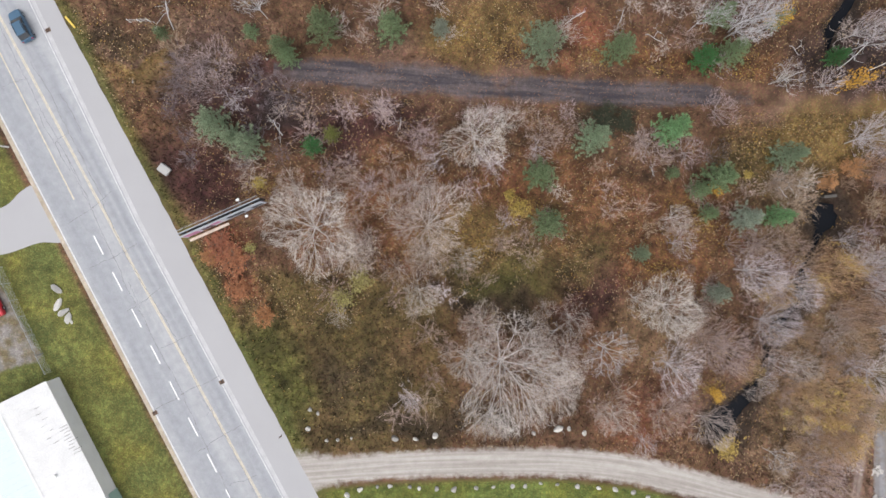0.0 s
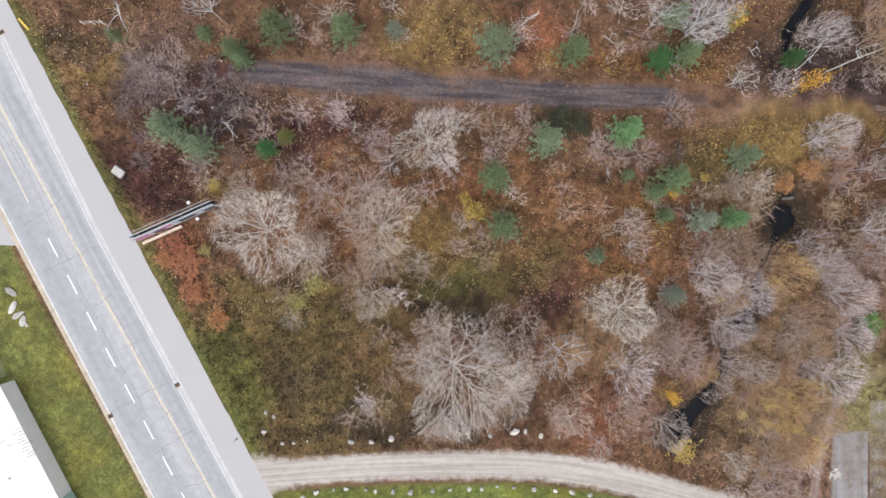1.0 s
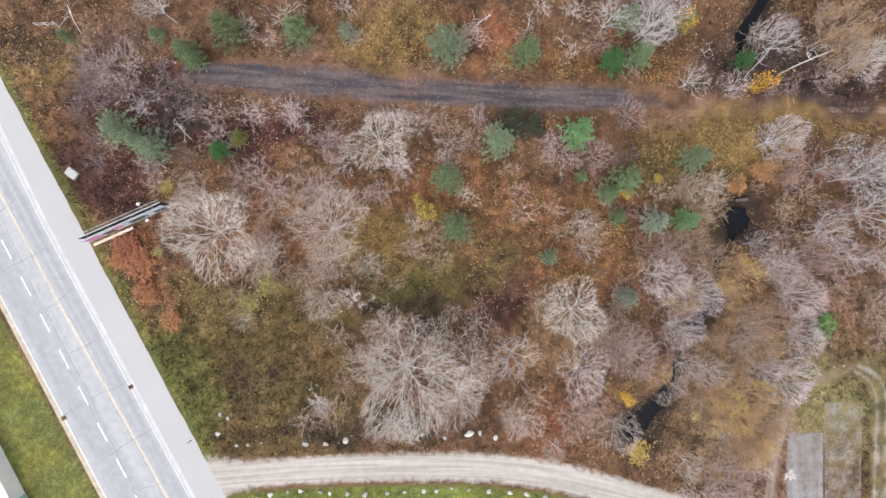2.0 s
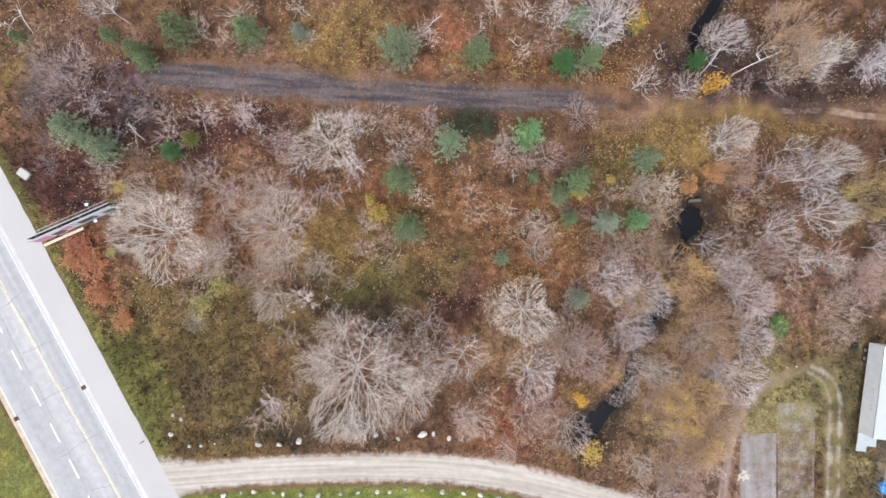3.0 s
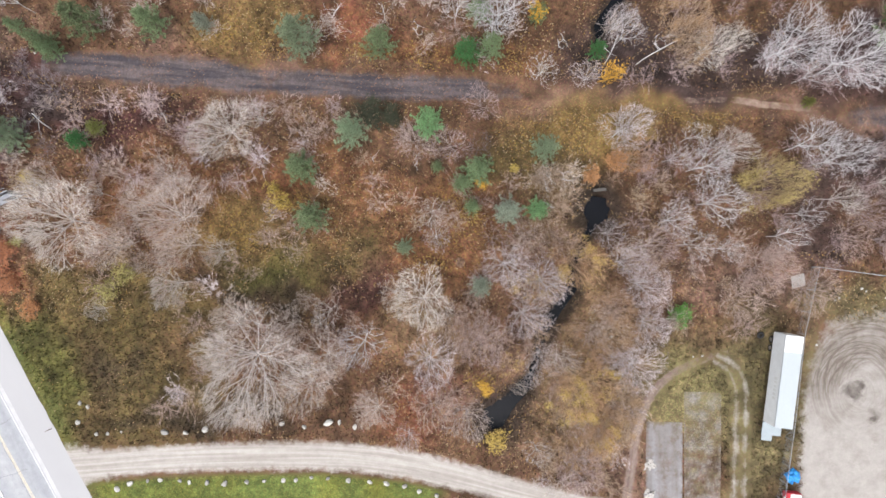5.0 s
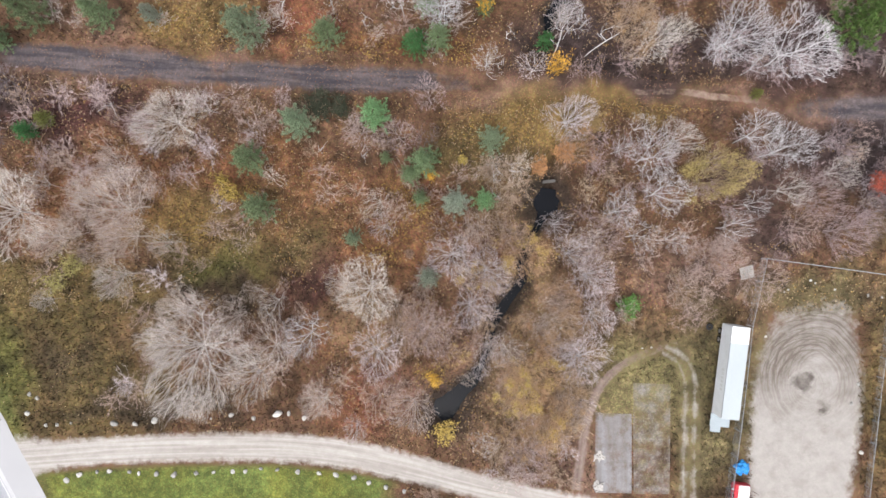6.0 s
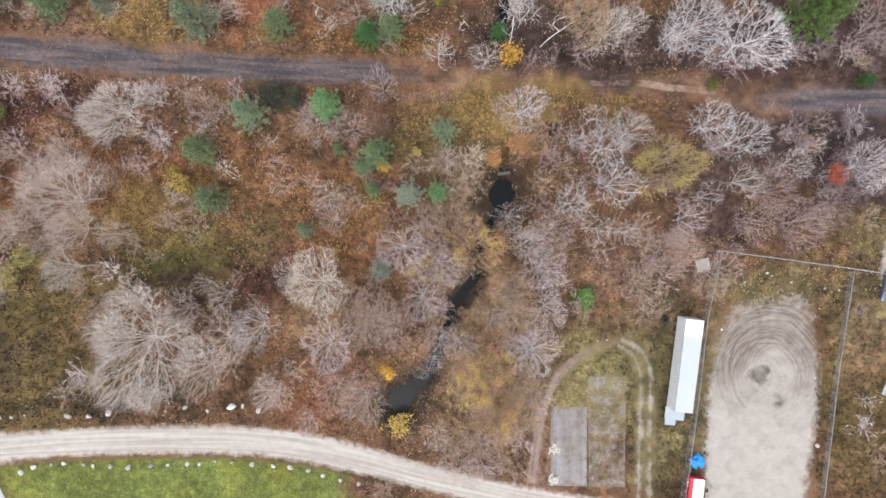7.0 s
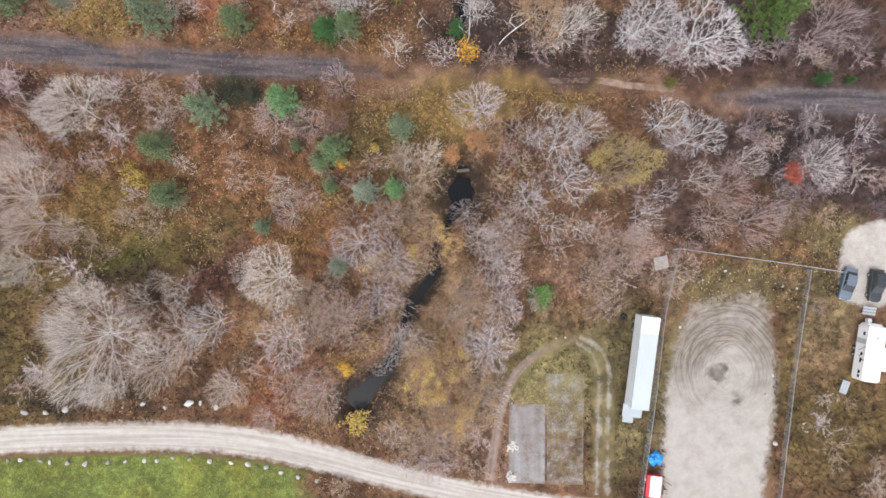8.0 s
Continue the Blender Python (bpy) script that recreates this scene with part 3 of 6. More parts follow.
def area(outline, rim=2.0, rings=20, per=6):
    """A rounded area inside an outline, as rings about its middle."""
    o = np.array(outline, float)
    n = len(o)
    fine = []
    for i in range(n):
        a, b, c, d = o[i - 1], o[i], o[(i + 1) % n], o[(i + 2) % n]
        for u in np.arange(per) / per:
            fine.append(0.5 * (2 * b + (c - a) * u + (2 * a - 5 * b + 4 * c - d) * u * u + (3 * b - 3 * c + d - a) * u ** 3))
    o = np.array(fine)
    mid = o.mean(0)
    size = np.abs(o - mid).max()
    k = np.linspace(0.02, 1 + rim / size, rings)
    v = mid + (o - mid)[None] * k[:, None, None]
    edge = np.repeat(np.clip((k - (1 - 1.5 * rim / size)) / (2.5 * rim / size), 0, 1), len(o))
    i = np.arange(rings * len(o)).reshape(rings, len(o))
    j = np.roll(i, -1, axis=1)
    f = np.column_stack([i[:-1].ravel(), i[1:].ravel(), j[1:].ravel(), j[:-1].ravel()])
    faces = f.tolist() + [list(map(int, i[0]))]
    return v.reshape(-1, 2), faces, edge


# ---- highway ----
def road_xy(s, q):
    return (US[0] * s + VQ[0] * q, US[1] * s + VQ[1] * q)


def road_band(s0, s1, q0, q1, step=2.0, wobble=0.0):
    s = np.arange(s0, s1 + step / 2, step)
    k = np.linspace(0, 1, 5)
    v, n = [], len(k)
    for a in s:
        lo = q0(a) if callable(q0) else q0
        hi = q1(a) if callable(q1) else q1
        v += [road_xy(a, lo + (hi - lo) * b + (wobble * (float(value_noise(a, 3.0 * b, 1.7)) - 0.5) if b == 1.0 else 0)) for b in k]
    i = np.arange(len(s) * n).reshape(len(s), n)
    f = np.column_stack([i[:-1, :-1].ravel(), i[1:, :-1].ravel(), i[1:, 1:].ravel(), i[:-1, 1:].ravel()])
    return np.array(v), f


right_line = lambda s: -34.5 + (0.0 if s > -25 else (-25 - s) * 0.042)
left_line = lambda s: -44.5 - 0.0145 * max(-18.0, min(s + 28, 40.0))
v, f = road_band(-190, 170, lambda s: left_line(s) - 0.75, lambda s: right_line(s) + 0.3)
road = laid("road", v, f, np.full(len(v), -1.0), asphalt, "worn grey asphalt highway with cracks and lane lines", lift=0.06)
v, f = road_band(-190, 170, lambda s: right_line(s) + 0.3, lambda s: -29.9, step=0.7, wobble=0.16)
laid("pavement", v, f, np.zeros(len(v)), shoulder_mat, "wide pale grey asphalt shoulder beside the highway", lift=0.055)

v, f = road_band(-190, 170, lambda s: left_line(s) - 0.75, lambda s: left_line(s) - 0.15, step=0.8)
laid("gutter", v, f, np.full(len(v), 0.1), gutter_mat, "sandy tan gutter strip along the road", lift=0.068)


def line_on_road(name, s0, s1, q, width, mat, label, lift=0.066):
    a = q if callable(q) else (lambda s: q)
    v, f = road_band(s0, s1, lambda s: a(s) - width / 2, lambda s: a(s) + width / 2, step=min(1.0, s1 - s0))
    me = mesh_of(name, np.column_stack([v, height(v[:, 0], v[:, 1]) + lift]), f, mat)
    return part(name, me, mat, road, label)


line_on_road("edge_line", -190, 170, right_line, 0.12, white_line, "white edge line")
line_on_road("edge_line", -190, 170, lambda s: right_line(s) + 0.52, 0.55, seam_mat, "pale dusty strip beside the edge line", 0.07)
line_on_road("edge_line", -190, 170, left_line, 0.18, white_line, "white edge line")
centre = lambda s: -37.75 + (0.0 if s < -15 else (s + 15) * 0.013)
line_on_road("centre_line", -190, 170, lambda s: centre(s) - 0.1, 0.12, yellow_line, "faded yellow line")
line_on_road("centre_line", -190, 170, lambda s: centre(s) + 0.1, 0.12, yellow_line, "faded yellow line")
line_on_road("turn_lane_line", -190, -32, lambda s: -40.7 + min(-32 - s, 40) * 0.024, 0.16, yellow_line, "faded yellow line")
for k in range(26):
    s0 = -26.2 + 5.85 * k
    line_on_road("lane_dash", s0, s0 + 2.9, lambda s: -40.68 - 0.012 * (s + 26), 0.16, dash_paint, "white lane dash")
# the paving joint, the broken edge of the centre line, and cracks right across: (s, q) start, step along, step across, steps
cracks = bmesh.new()
CRACKS = [(-62, -38.2, 0.55, -0.018, 150), (-30, -37.25, 0.5, 0.0, 110), (-22.4, -43.4, 0.02, 0.42, 18), (-0.2, -45.0, -0.02, 0.42, 24), (-29.3, -43.2, -0.05, 0.42, 19), (-14.6, -41.5, -0.06, 0.4, 14), (-7.6, -39.8, 0.03, 0.4, 12),
          (-50.6, -42.0, 0.05, 0.4, 9), (-40.2, -39.5, -0.12, 0.35, 8), (-45, -39.3, 0.5, 0.01, 18), (-38, -38.6, 0.5, -0.02, 14), (8.0, -42.0, -0.05, 0.4, 17), (14.5, -40.4, 0.04, 0.4, 12), (-52, -36.9, 0.5, 0.006, 44), (-46, -35.4, 0.5, 0.01, 12), (4, -38.9, -0.1, 0.35, 6), (-18, -39.4, 0.5, -0.02, 9)]
for s, q, ds0, dq0, count in CRACKS:
    for j in range(count):
        ds, dq = ds0 + rng.normal(0, 0.07), dq0 + rng.normal(0, 0.07)
        a, b = road_xy(s, q), road_xy(s + ds, q + dq)
        wdt = rng.uniform(0.012, 0.034)
        d = Vector((b[0] - a[0], b[1] - a[1])).normalized()
        o = Vector((-d.y, d.x)) * wdt
        cracks.faces.new([cracks.verts.new((p[0] + g * o.x, p[1] + g * o.y, 0.075)) for p, g in ((a, 1), (a, -1), (b, -1), (b, 1))])
        s, q = s + ds, q + dq
        if dq0 < 0.3:
            q -= 0.12 * (q - (-38.2 - 0.033 * (s + 62))) * (count == 150)
part("crack", cracks, crack_mat, road, "dark sealed cracks")

# ---- drives, trail, lots and slabs ----
v, f, edge, lane = strip(DRIVE)
laid("gravel_drive", v, f, edge, gravel_mat, "pale gravel drive with worn wheel tracks", lift=0.05, run=lane)
v, f, edge, lane = strip(TRAIL)
leafy = np.clip((v[:, 0] - 38) / 16, 0, 1) * np.clip((101 - v[:, 0]) / 12, 0, 1)
leafy = leafy * np.clip(0.65 + 0.5 * (value_noise(v[:, 0], v[:, 1], 1.5)), 0, 0.95) + 0.5 * value_noise(v[:, 0], v[:, 1], 3.5) ** 2
laid("trail", v, f, np.clip(np.maximum(edge, 0) + leafy, 0, 1), trail_mat, "dark cinder trail partly covered by fallen leaves", lift=0.05, run=lane)
v, f, edge, lane = strip([(64, 22.6, 0.6), (70, 21.7, 0.65), (76, 21.7, 0.75), (82, 20.8, 0.75), (88, 20.3, 0.9), (93, 19.6, 1.2)])
ends = np.clip(0.8 - (v[:, 0] - 64) / 16, 0, 1) + np.clip(0.8 - (93 - v[:, 0]) / 10, 0, 1)
laid("footpath", v, f, np.clip(edge + 0.2 + 0.5 * value_noise(v[:, 0], v[:, 1], 1.8) + ends, 0, 1), path_mat, "narrow trodden dirt footpath", lift=0.07, run=lane)
v, f, edge, lane = strip(LANE)
laid("dirt_lane", v, f, np.clip(edge + 0.15 + np.clip((v[:, 0] - 64) / 14, 0, 0.45), 0, 1), lane_mat, "brown dirt lane curving round the slabs", lift=0.04, run=lane)
v, f, edge, lane = strip(TRACKS)
edge = np.clip(edge * 0.8 + 0.2 + 0.46 * value_noise(v[:, 0], v[:, 1], 1.6) + 0.5 * np.exp(-((np.arange(len(v)) % 11 - 5.0) / 1.2) ** 2), 0, 1)
laid("wheel_tracks", v, f, edge, track_mat, "pair of pale sandy wheel tracks in the grass", lift=0.045, run=lane)
v, f, edge = area([(90.2, -10.6), (95, -9.3), (99.6, -9.2), (101.8, -15.4), (102.3, -21), (101.6, -28), (100.2, -38), (99.5, -50), (92, -56), (85, -50), (85.1, -38), (85.5, -28), (86.4, -20), (87.8, -15)], rim=3.4)
laid("dirt_lot", v, f, edge, lot_mat, "pale packed dirt lot with circling tyre tracks", lift=0.04)
for x, y, r in ((93.6, -20.4, 1.5), (96.4, -23.9, 0.8)):
    v, f, edge = area([(x + r * math.cos(a) * (1 + 0.3 * math.sin(3 * a + x)), y + r * math.sin(a)) for a in np.arange(0, 6.28, 0.785)], rim=0.7, rings=8)
    laid("churned_dirt", v, f, np.clip(edge - 0.3 + 0.6 * value_noise(v[:, 0], v[:, 1], 0.7), -1, 1), churned_mat, "dark churned patch in the dirt lot", lift=0.06)
v, f, edge = area([(111.6, -1.2), (110.9, -7), (112.2, -10.3), (118, -11), (126, -9), (127, -2), (121, 1.4), (115, 1.2)], rim=0.8)
laid("parking_patch", v, f, edge, yard_mat, "pale dirt parking patch", lift=0.04)
v, f, edge = area([(-60.9, 9.4), (-58.2, 11.6), (-56.3, 12.2), (-54.4, 9), (-52.6, 4.7), (-56, 4.4), (-61.4, 2.8), (-70, 2), (-72, 7), (-66, 9)], rim=0.3)
laid("driveway_apron", v, f, edge * 0.5, shoulder_mat, "pale concrete driveway apron", lift=0.05)
v, f, edge = area([(-62, -1.5), (-60.0, -4.5), (-57.5, -9.2), (-56, -12.2), (-60, -13.5), (-68, -15), (-72, -8), (-68, -1)], rim=0.5)
laid("gravel_yard", v, f, edge, weedy_mat, "grey gravel yard with weeds", lift=0.04)


for ob in scene.objects:
    if ob.name.startswith("churned_dirt"):
        at = ob.data.color_attributes["cover"]
        at.data.foreach_set("color", np.tile(np.array([0.27, 0.248, 0.23, 1.0], np.float32), len(at.data)))


def slab(name, corners, thick, mat, label, weeds):
    c = [Vector((x, y)) for x, y in corners]
    n, v, edge = 12, [], []
    for i in range(n + 1):
        for j in range(n + 1):
            a, b = i / n, j / n
            p = (c[0] * (1 - a) + c[1] * a) * (1 - b) + (c[3] * (1 - a) + c[2] * a) * b
            v.append((p.x, p.y))
            edge.append(0.45 if i in (0, n) or j in (0, n) else weeds + 0.3 * float(value_noise(p.x, p.y, 2.0)))
    i = np.arange((n + 1) ** 2).reshape(n + 1, -1)
    f = np.column_stack([i[:-1, :-1].ravel(), i[:-1, 1:].ravel(), i[1:, 1:].ravel(), i[1:, :-1].ravel()])[:, ::-1]
    ob = laid(name, v, f, edge, mat, label, lift=thick, category="slab")
    return ob


slab("asphalt_slab", [(63.5, -24.3), (68.7, -24.5), (68.5, -36.0), (63.2, -35.8)], 0.045, pad_mat, "old grey asphalt slab with leaves along its rim", 0.1)
slab("weedy_slab", [(68.9, -20.0), (74.3, -20.3), (74.0, -36.2), (68.8, -36.1)], 0.04, weedy_mat, "broken gravel slab overgrown with dry weeds", 0.32)

# ---- water ----
for line in (STREAM, STREAM_NORTH):
    v, f, edge, lane = strip([(x, y, 1.5 * w + 0.5) for x, y, w in line], cells=6, spill=1.0)
    me = mesh_of("water", np.column_stack([v, np.full(len(v), -1.25)]), f, water_mat)
    tagged(part("water", me, water_mat), "still black water in a narrow brook", "water", kind="structure")

# ---- trees and shrubs ----
BARK = {"pale": (0.627, 0.598, 0.582), "tan": (0.588, 0.533, 0.500), "white": (0.600, 0.605, 0.620), "grey": (0.579, 0.560, 0.576), "purple": (0.414, 0.350, 0.348), "dusk": (0.210, 0.184, 0.195), "pinkish": (0.407, 0.330, 0.303),
        "gold": (0.465, 0.345, 0.241), "brown": (0.453, 0.345, 0.275), "olive": (0.354, 0.290, 0.171), "orange": (0.332, 0.245, 0.195)}
LEAF = {"darkleaf": (0.035, 0.04, 0.022), "gold": (0.42, 0.31, 0.1), "brown": (0.3, 0.19, 0.115), "olive": (0.3, 0.235, 0.09), "orange": (0.42, 0.22, 0.1), "yellow": (0.47, 0.36, 0.09), "amber": (0.66, 0.4, 0.06), "lime": (0.31, 0.28, 0.1),
        "rust": (0.3, 0.125, 0.06), "straw": (0.3, 0.22, 0.09), "red": (0.4, 0.11, 0.06), "vividleaf": (0.1, 0.22, 0.05), "maroon": (0.12, 0.055, 0.05)}
NEEDLE = {"blue": (0.24, 0.305, 0.195), "pine": (0.185, 0.25, 0.13), "green": (0.2, 0.34, 0.16), "deep": (0.06, 0.17, 0.055), "olive": (0.2, 0.22, 0.06), "grey": (0.28, 0.32, 0.25), "vivid": (0.1, 0.175, 0.045)}
TREE_LABEL = {"dusk": "dense dark purplish-grey leafless shrubby tree", "pinkish": "leafless pinkish-tan tree with fine twigs", "pale": "leafless pale grey-tan tree with a wide fan of twigs", "tan": "leafless tan tree with fine upright twigs", "white": "leafless white-barked tree with bright bare limbs",
              "grey": "leafless grey tree with dense fine twigs", "purple": "leafless purplish-brown shrubby tree", "gold": "half-bare tree with yellow-brown autumn leaves",
              "brown": "tree with withered brown leaves", "olive": "tree with fading olive-yellow leaves", "orange": "grey tree with orange-brown leaves low down"}
bark_mats = {k: material(k + "_bark", c, var=0.2, coarse=2, fine=14, bump=0.3, jitter=0.14, hue=0.012) for k, c in BARK.items()}
TWIG = {"pale": (0.625, 0.575, 0.536), "tan": (0.571, 0.493, 0.449), "white": (0.582, 0.558, 0.576), "grey": (0.595, 0.530, 0.548), "purple": (0.426, 0.332, 0.328), "dusk": (0.210, 0.172, 0.184), "pinkish": (0.432, 0.331, 0.292),
        "gold": (0.524, 0.350, 0.217), "brown": (0.420, 0.318, 0.240), "olive": (0.393, 0.306, 0.161), "orange": (0.366, 0.260, 0.215)}
twig_mats = {k: material(k + "_twigs", c, var=0.2, coarse=2, fine=14, bump=0, jitter=0.14, hue=0.012) for k, c in TWIG.items()}
leaf_mats = {k: material(k + "_leaves", c, var=0.35, coarse=0.7, fine=5, bump=0, jitter=0.12, hue=0.012, rough=0.7) for k, c in LEAF.items()}
needle_mats = {k: material(k + "_needles", c, var=0.4, coarse=1.0, fine=7, bump=0, jitter=0.15, hue=0.012, rough=0.6) for k, c in NEEDLE.items()}
stem_mat = material("brown_bark", (0.14, 0.1, 0.075), var=0.25, coarse=2, fine=14, jitter=0.15)


def branching(seeds, parents, points, reach_back=0.35):
    """Joins points to a stem one by one, each where wood and way to the root are shortest. Returns places, parents and how many tips each joint bears."""
    at = [np.asarray(p, float) for p in seeds]
    up = list(parents)
    way = [0.0]
    for i in range(1, len(at)):
        way.append(way[up[i]] + 0.45 * float(np.linalg.norm(at[i] - at[up[i]])))
    pts = np.asarray(points, float)
    cost, link = np.full(len(pts), 1e9), np.zeros(len(pts), int)
    for i in range(len(at)):
        c = np.linalg.norm(pts - at[i], axis=1) + reach_back * way[i]
        better = c < cost
        cost[better], link[better] = c[better], i
    left = np.ones(len(pts), bool)
    for _ in range(len(pts)):
        k = int(np.argmin(np.where(left, cost, 1e9)))
        left[k] = False
        at.append(pts[k]), up.append(int(link[k]))
        way.append(way[link[k]] + float(np.linalg.norm(pts[k] - at[link[k]])))
        c = np.linalg.norm(pts - pts[k], axis=1) + reach_back * way[-1]
        better = left & (c < cost)
        cost[better], link[better] = c[better], len(at) - 1
    bears = np.ones(len(at))
    for i in range(len(at) - 1, 0, -1):
        bears[up[i]] += bears[i]
    return np.array(at), np.array(up), bears


def crown_points(g, n, reach, tall, low=0.3, lobes=0.24):
    """Points through a lobed dome, thicker towards its rim and top."""
    ang = g.uniform(0, 2 * np.pi, n)
    edge = 1 + lobes * (np.sin(2 * ang + g.uniform(0, 6)) * 0.5 + np.sin(3 * ang + g.uniform(0, 6)) * 0.5 + np.sin(5 * ang + g.uniform(0, 6)) * 0.4)
    k = g.random(n) ** 0.47
    top, bottom = 1 - 0.34 * k ** 2.2, low + 0.22 * k
    z = tall * (bottom + (top - bottom) * g.random(n) ** 0.6)
    return np.column_stack([reach * k * edge * np.cos(ang), reach * k * edge * np.sin(ang), z])


def twigs_on(g, at, up, bears, per, length, upward=0.25, most=5):
    """Fine twigs that fan out from the thin joints: their starts and ends."""
    thin = np.nonzero((bears <= most) & (np.arange(len(at)) > 0))[0]
    k = np.repeat(thin, per)
    d = at[k] - at[up[k]]
    d /= np.maximum(np.linalg.norm(d, axis=1, keepdims=True), 1e-6)
    d = d * 0.95 + g.normal(0, 0.3, d.shape) + np.array([0, 0, upward])
    start = at[k] + (at[up[k]] - at[k]) * g.random((len(k), 1))
    return start, start + d * g.uniform(0.45, 1.25, (len(k), 1)) * length


def wood_mesh(name, at, up, bears, pick, base, power, mat, sides):
    """The thick joints as tapered bars."""
    k = np.nonzero(pick)[0]
    r = base * bears ** power
    v, f = rods(at[up[k]], at[k], np.minimum(r[up[k]], r[k] * 1.3), r[k], sides)
    return mesh_of(name, v, f, mat)


def spines(name, p, q, r, mat):
    """Twigs that taper to a point."""
    v, f = rods(p, q, r, r * 0.3)
    v = v.reshape(-1, 6, 3)
    v = np.concatenate([v[:, :3], v[:, 3:].mean(1, keepdims=True)], axis=1)
    f = (np.arange(len(p)) * 4)[:, None, None] + np.array([[0, 1, 3], [1, 2, 3], [2, 0, 3]])[None]
    return mesh_of(name, v.reshape(-1, 3), f.reshape(-1, 3), mat)


MANY_STEMMED = ("purple", "dusk", "pinkish", "brown", "gold", "orange", "olive")


def leafless_tree(tone, size, seed):
    """Trunk with limbs, and a crown of twigs; some tones keep leaves. Height 10, crown radius 5."""
    g = np.random.default_rng(seed)
    count = int({"big": 1000, "mid": 640, "low": 350}[size] * (0.62 if tone in MANY_STEMMED else 0.75 if tone == "white" else 1.0))
    seeds, parents = [np.array([0, 0, -0.3])], [0]
    stems, rise = (5, 2.4) if tone in MANY_STEMMED else (1, 3.0)
    for k in range(stems):
        d = np.array([g.normal(0, 0.06), g.normal(0, 0.06), 1.0])
        if stems > 1:
            d += np.array([math.cos(k * 1.26 + seed), math.sin(k * 1.26 + seed), 0]) * g.uniform(0.15, 0.5)
        for j in range(6):
            parents.append(0 if j == 0 else len(seeds) - 1)
            seeds.append(seeds[parents[-1]] + d * rise / 6)
            d = d + np.append(g.normal(0, 0.07, 2), 0)
    low = 0.25 if stems > 1 else 0.38
    at, up, bears = branching(seeds, parents, crown_points(g, count, 4.4, 9.6, low), 0.62 if tone == "white" else 0.82)
    ob = thing("tree", TREE_LABEL[tone], "tree", Matrix())
    bright = tone == "white"
    thick = (bears >= 4) & (np.arange(len(at)) > 0)
    part("trunk", wood_mesh("trunk", at, up, bears, thick, (0.0108 if bright else 0.0095) * (0.8 if size == "big" else 1.0), 0.34, bark_mats[tone], 4), bark_mats[tone], ob, smooth=True)
    thin = np.nonzero(~thick & (np.arange(len(at)) > 0))[0]
    p, q = twigs_on(g, at, up, bears, 5 if bright else 8 if stems > 1 else 5, 0.72 if bright else 0.88, 0.34, 8)
    r = np.concatenate([np.full(len(thin), 0.0115 if bright else 0.0105), g.uniform(0.006, 0.0105, len(p)) * (1.05 if bright else 1.0)])
    part("crown", spines("crown", np.concatenate([at[up[thin]], p]), np.concatenate([at[thin], q]), r, twig_mats[tone]), twig_mats[tone], ob)
    if tone in LEAF:
        clump = q[value_noise(q[:, 0] + seed, q[:, 1], 0.9) > 0.71]
        if tone == "orange":
            clump = clump[clump[:, 2] < 7.5]
        c = np.repeat(clump, 2, axis=0) + g.normal(0, 0.25, (len(clump) * 2, 3))
        v, f = chips(c, 0.22, g=g)
        part("foliage", mesh_of("foliage", v, f, leaf_mats[tone]), leaf_mats[tone], ob, "clumps of autumn leaves")
    return ob


def conifer(tone, seed):
    """A young pine: trunk, whorls of boughs, and needle tufts along them. Height 10, radius 4."""
    g = np.random.default_rng(seed)
    ob = thing("pine_tree", {"blue": "young pine with soft blue-green needles", "pine": "young pine with dull green needles", "green": "young pine with fresh green needles", "deep": "low evergreen with deep green needles",
                             "olive": "small yellowish-green evergreen in brush", "grey": "sparse pine with grey-green needles", "vivid": "tall evergreen with vivid green boughs"}[tone], "tree", Matrix())
    part("trunk", tube((0, 0, -0.3), (0, 0, 9.6), 0.2, 0.03, 7), stem_mat, ob)
    p, q, r, tufts = [], [], [], []
    for w in range(12):
        z = 0.8 + 8.9 * (w / 11) ** 0.9
        reach = 4.0 * (1 - (z / 10.4) ** 1.6) * g.uniform(0.85, 1.1) + 0.25
        n = int(g.integers(8, 11))
        for k in range(n):
            ang = 2 * math.pi * (k + g.uniform(-0.35, 0.35)) / n + 0.9 * w
            l = reach * g.uniform(0.6, 1.15)
            d = np.array([math.cos(ang), math.sin(ang), 0.3 + 0.45 * z / 10])
            a = np.array([0, 0, z])
            p.append(a), q.append(a + d * l), r.append(0.05)
            for u in np.arange(0.38, 1.02, max(0.62 / max(l, 0.62), 0.14)):
                side = np.array([-d[1], d[0], 0.1]) * g.normal(0, 0.32) * (1.2 - u)
                tufts.append(a + d * l * u + side + g.normal(0, 0.1, 3))
    v, f = rods(p, q, np.array(r), np.array(r) * 0.3)
    part("bough_frame", mesh_of("bough_frame", v, f, stem_mat), stem_mat, ob)
    # each tuft is a tight brush of needles, with dark gaps between the tufts
    c = np.repeat(np.array(tufts), 27, axis=0)
    d = g.normal(0, 1, (len(c), 3)) + np.array([0, 0, 0.8])
    d /= np.linalg.norm(d, axis=1, keepdims=True)
    side = np.cross(d, g.normal(0, 1, (len(c), 3)))
    side /= np.linalg.norm(side, axis=1, keepdims=True)
    l = g.uniform(0.36, 0.7, (len(c), 1))
    v = np.stack([c - side * 0.07, c + side * 0.07, c + d * l], axis=1).reshape(-1, 3)
    f = (np.arange(len(c)) * 3)[:, None] + np.arange(3)[None]
    part("crown", mesh_of("crown", v, f, needle_mats[tone]), needle_mats[tone], ob)
    return ob


